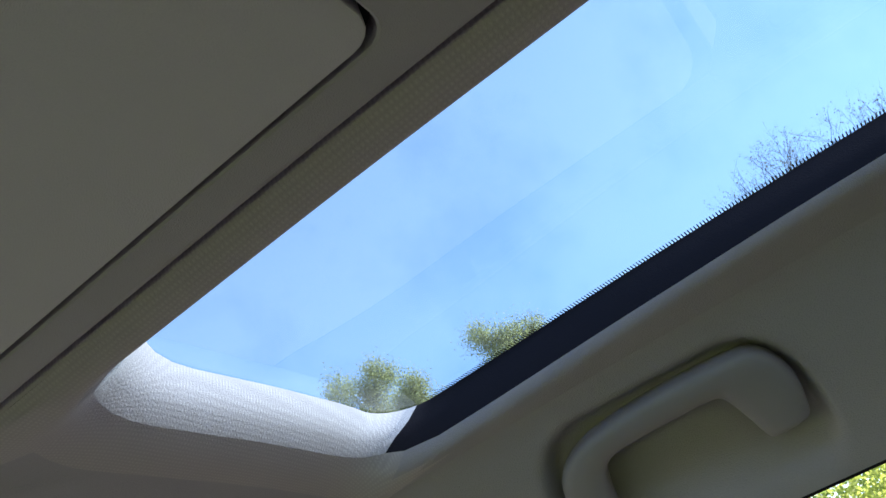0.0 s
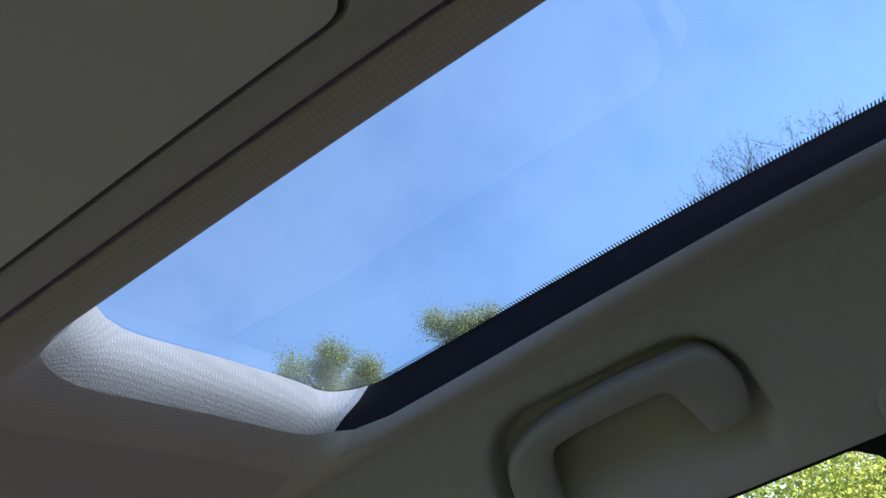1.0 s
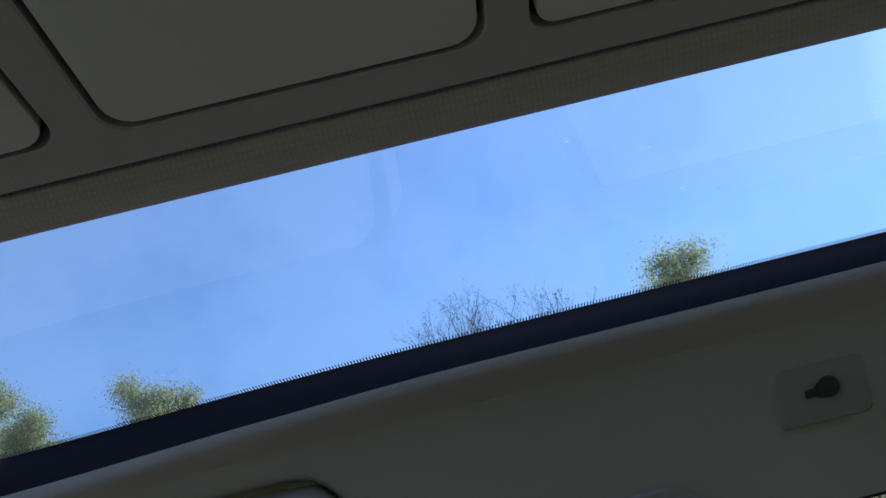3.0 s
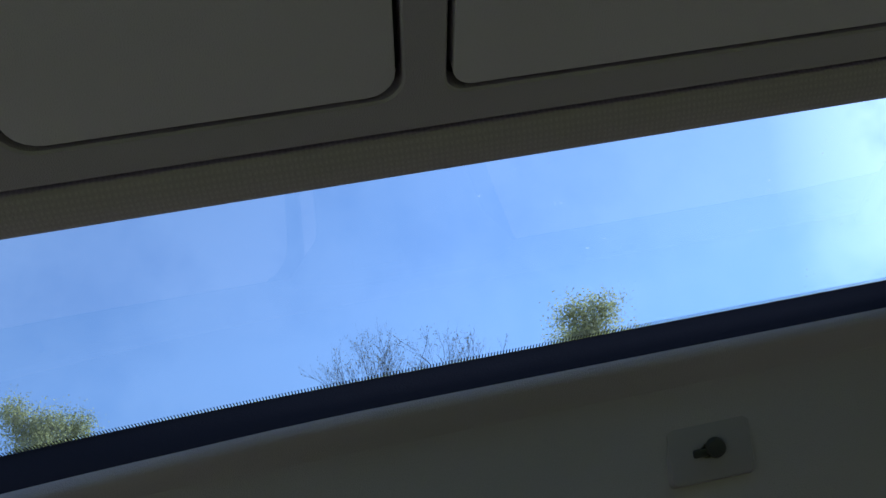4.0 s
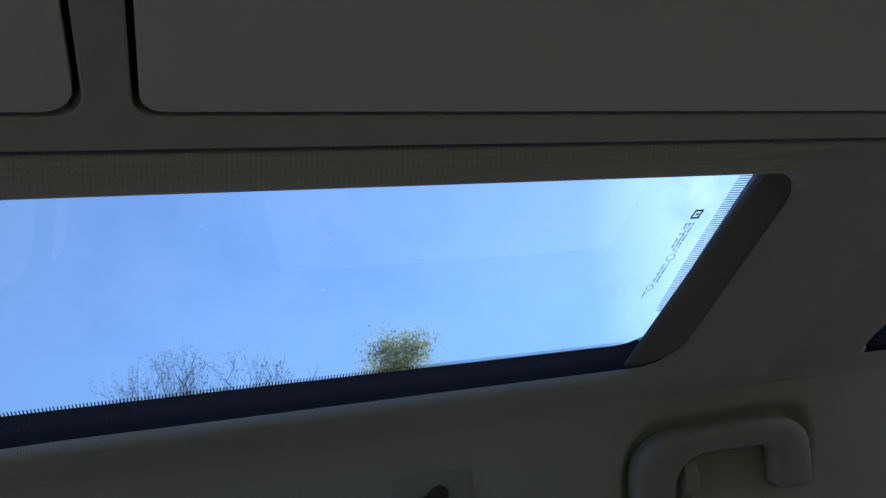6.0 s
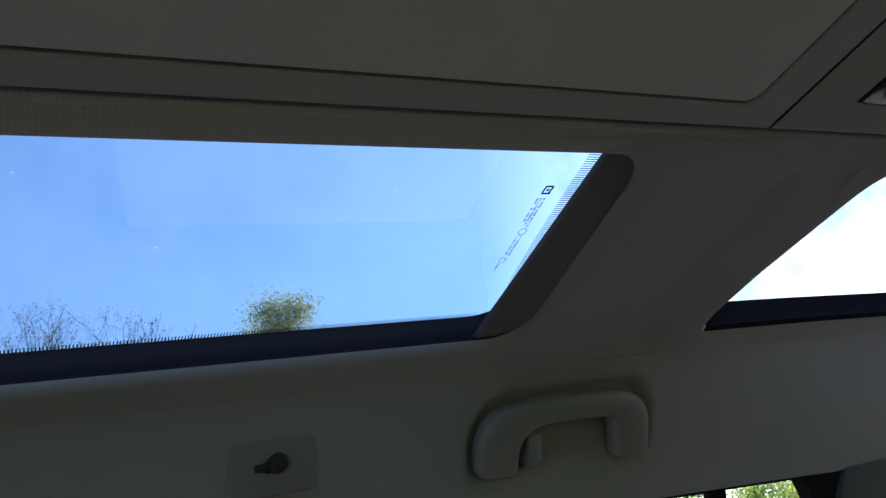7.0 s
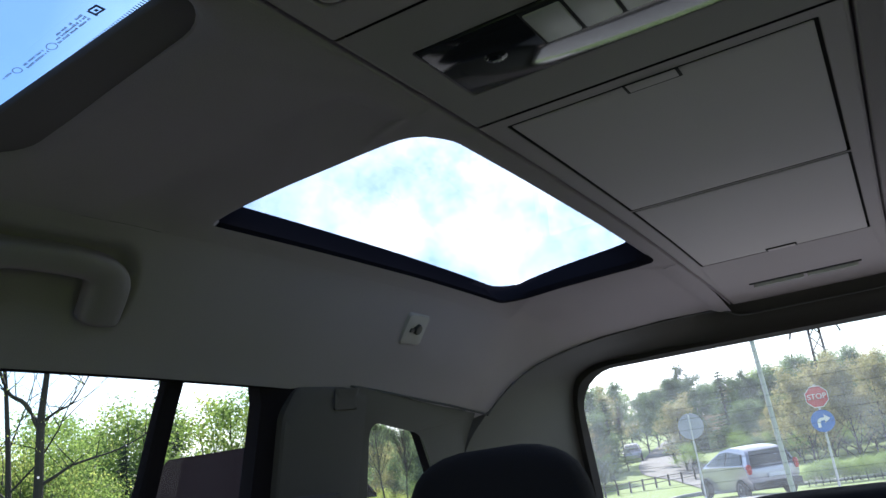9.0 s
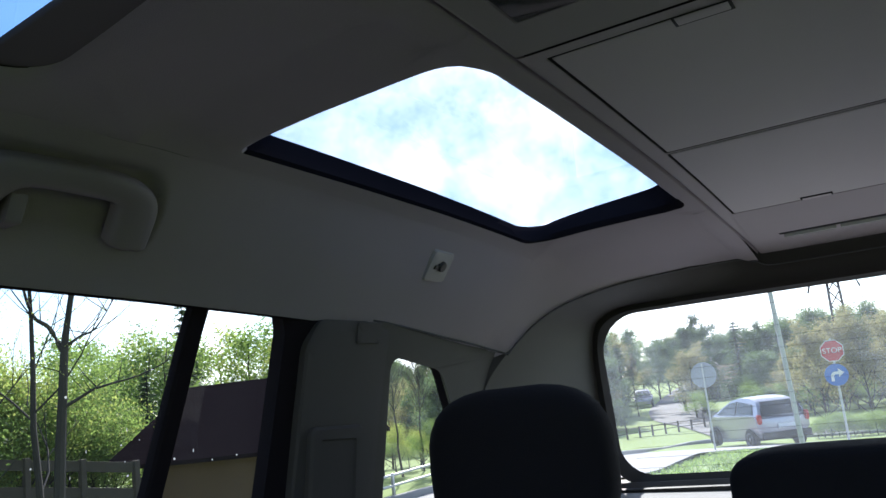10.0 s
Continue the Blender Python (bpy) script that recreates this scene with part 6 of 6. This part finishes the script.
def hatchback(x, y, heading, label, scale=1.0):
    """Small five-door car; its nose points along local +y."""
    z = ground_z(x, y) + 0.03
    root = thing("car", (x, y, z), label, "car", "cars outside")
    root.rotation_euler, root.scale = (0, 0, radians(heading)), (scale, scale, scale)
    prof = [(-1.95, 0.35, 0.62), (-1.98, 0.60, 0.78), (-1.93, 0.90, 0.82), (-1.80, 0.99, 0.80), (-0.2, 0.97, 0.83), (1.10, 0.95, 0.82), (1.72, 0.76, 0.74), (1.98, 0.55, 0.62), (1.95, 0.30, 0.55), (1.2, 0.24, 0.60), (-1.4, 0.24, 0.60)]
    bm = bmesh.new()
    lo = []
    for f in (-1, -0.93, -0.6, 0, 0.6, 0.93, 1):
        k = 1 - 0.06 * abs(f) ** 4
        lo.append([Vector((f * w * 1.03, yy * k, zz)) for yy, zz, w in prof])
    loft(bm, lo, True, True)
    body = finish("body", bm, M_SILVER, parent=root)
    cab = [(-1.88, 0.95, 0.77), (-1.76, 1.22, 0.68), (-1.52, 1.42, 0.58), (-1.1, 1.49, 0.55), (-0.5, 1.52, 0.55), (0.15, 1.44, 0.55), (0.75, 1.21, 0.63), (1.40, 0.93, 0.74)]
    bm = bmesh.new()
    lo = [[Vector((f * w, yy * (1 - 0.03 * abs(f) ** 3), zz + 0.025 * (1 - f * f) * (zz - 0.9))) for yy, zz, w in cab] for f in (-1, -0.94, -0.75, -0.35, 0, 0.35, 0.75, 0.94, 1)]
    loft(bm, lo, True, True)
    cabin = finish("cabin", bm, M_SILVER, parent=root)
    for s in (-1, 1):
        for pts in (((-1.50, 1.04), (-1.34, 1.33), (-0.45, 1.42), (-0.42, 1.02)), ((-0.36, 1.02), (-0.38, 1.42), (0.10, 1.37), (0.95, 1.01))):
            bm = bmesh.new()
            lo = [[Vector((s * (interp(zz, [(0.98, 0.765), (1.5, 0.595)]) + o), yy, zz)) for yy, zz in pts] for o in (-0.01, 0.012)]
            loft(bm, lo, True, True)
            finish("side_window", bm, M_CARGLASS, smooth=False, parent=cabin, label="dark side window")
    bm = bmesh.new()
    loft(bm, [[Vector((xx, yy - o, zz)) for xx, yy, zz in ((-0.66, -1.87, 1.00), (-0.60, -1.76, 1.24), (-0.50, -1.58, 1.40), (0.50, -1.58, 1.40), (0.60, -1.76, 1.24), (0.66, -1.87, 1.00))] for o in (-0.02, 0.03)], True, True)
    finish("rear_window", bm, M_CARGLASS, smooth=False, parent=cabin, label="dark tailgate window")
    bm = bmesh.new()
    loft(bm, [[Vector((xx, yy + o, zz)) for xx, yy, zz in ((-0.66, 1.28, 0.99), (-0.58, 0.72, 1.23), (-0.50, 0.22, 1.42), (0.50, 0.22, 1.42), (0.58, 0.72, 1.23), (0.66, 1.28, 0.99))] for o in (-0.02, 0.03)], True, True)
    finish("windscreen", bm, M_CARGLASS, smooth=False, parent=cabin, label="dark windscreen")
    for s in (-1, 1):
        bm = bmesh.new()
        soft_block(bm, (s * 0.745, -1.86, 0.90), 0.07, 0.09, 0.15, 3.0, 14, 8)
        finish("tail_lamp", bm, M_REDLAMP, parent=body, label="red tail lamp")
        for yy in (-1.25, 1.25):
            bm = bmesh.new()
            lo = []
            for r, o in ((0.20, -0.09), (0.29, -0.09), (0.31, -0.07), (0.31, 0.07), (0.29, 0.09), (0.20, 0.09)):
                lo.append([Vector((s * 0.74 + o, yy + r * math.cos(2 * math.pi * k / 24), 0.31 + r * math.sin(2 * math.pi * k / 24))) for k in range(24)])
            loft(bm, lo, True, True)
            wh = finish("wheel", bm, M_TYRE, parent=root, label="black tyre")
            bm = bmesh.new()
            lo = []
            for r, o in ((0.185, 0.085), (0.175, 0.098), (0.15, 0.080), (0.06, 0.088), (0.03, 0.10)):
                lo.append([Vector((s * (0.74 + o), yy + r * math.cos(2 * math.pi * k / 20), 0.31 + r * math.sin(2 * math.pi * k / 20))) for k in range(20)])
            loft(bm, lo, close_last=True)
            finish("rim", bm, M_RIM, parent=wh, label="silver wheel rim")
    bm = bmesh.new()
    box(bm, -0.26, 0.26, -2.03, -2.0, 0.62, 0.74, bevel=0.005)
    finish("number_plate", bm, M_WHITE, smooth=False, parent=body, label="plain pale plate")
    bm = bmesh.new()
    box(bm, -0.76, 0.76, -2.02, -1.90, 0.30, 0.52, bevel=0.03)
    finish("bumper", bm, M_TYRE, parent=body, label="dark lower bumper")
    return root


cx, cy, _ = polar(169.75, 28.0)
hatchback(cx, cy, 180 + 37, "silver five-door hatchback standing on the road")
cx, cy, _ = polar(162.9, 75)
hatchback(cx, cy, 17, "pale car far down the side road")

# mark on the rear edge of the front roof glass: a small emblem and lines of unreadable print
mark = thing("glass_marking", (0.37, 0.06, zc(0.06) + 0.05), "small dark printed glass marking with an emblem square", "glass marking")
zz = zc(0.05) + 0.0525


def print_on_pane(name, shape, label=""):
    """Flat print just under the pane: shape is a list of (x0, x1, y0, y1) patches."""
    bm = bmesh.new()
    for x0, x1, y0, y1 in shape:
        lean = 0.13 * (x0 - 0.325)
        z = zz - 0.0004 - 0.05 * max(0, (x0 + x1) / 2 - 0.3) ** 2
        bm.faces.new([bm.verts.new(q) for q in ((x0, y0 - lean, z), (x1, y0 - lean, z), (x1, y1 - lean, z), (x0, y1 - lean, z))])
    under(finish(name, bm, M_INK, smooth=False, label=label), mark)


def print_ring(cx, cy, r, w):
    """A ring of print, cut into short patches."""
    out = []
    for k in range(20):
        a = 2 * math.pi * k / 20
        px, py = cx + r * math.cos(a), cy + r * 0.8 * math.sin(a)
        out.append((px - w, px + w, py - w * 0.8, py + w * 0.8))
    return out


print_on_pane("emblem", [(0.3190, 0.3216, 0.0520, 0.0612), (0.3294, 0.3320, 0.0520, 0.0612), (0.3216, 0.3294, 0.0520, 0.0540), (0.3216, 0.3294, 0.0592, 0.0612)], "dark square outline")
print_on_pane("emblem_centre", [(0.3238, 0.3272, 0.0552, 0.0580)], "dark emblem centre")
print_on_pane("ring_mark", print_ring(0.392, 0.0560, 0.0052, 0.0006), "small round print")
print_on_pane("ring_mark", print_ring(0.443, 0.0590, 0.0046, 0.0006), "small round print")
_r = random.Random(4)
for row, (y, a, b) in enumerate(((0.0535, 0.338, 0.384), (0.0570, 0.338, 0.380), (0.0605, 0.338, 0.374), (0.0535, 0.400, 0.434), (0.0575, 0.402, 0.432), (0.0600, 0.450, 0.462))):
    x, letters = a, []
    while x < b:
        w = _r.uniform(0.0008, 0.0015)
        if _r.random() < 0.86:
            letters.append((x, x + w, y, y + _r.choice((0.0019, 0.0024, 0.0024))))
        x += w + 0.0008
    print_on_pane("print_bar", letters)
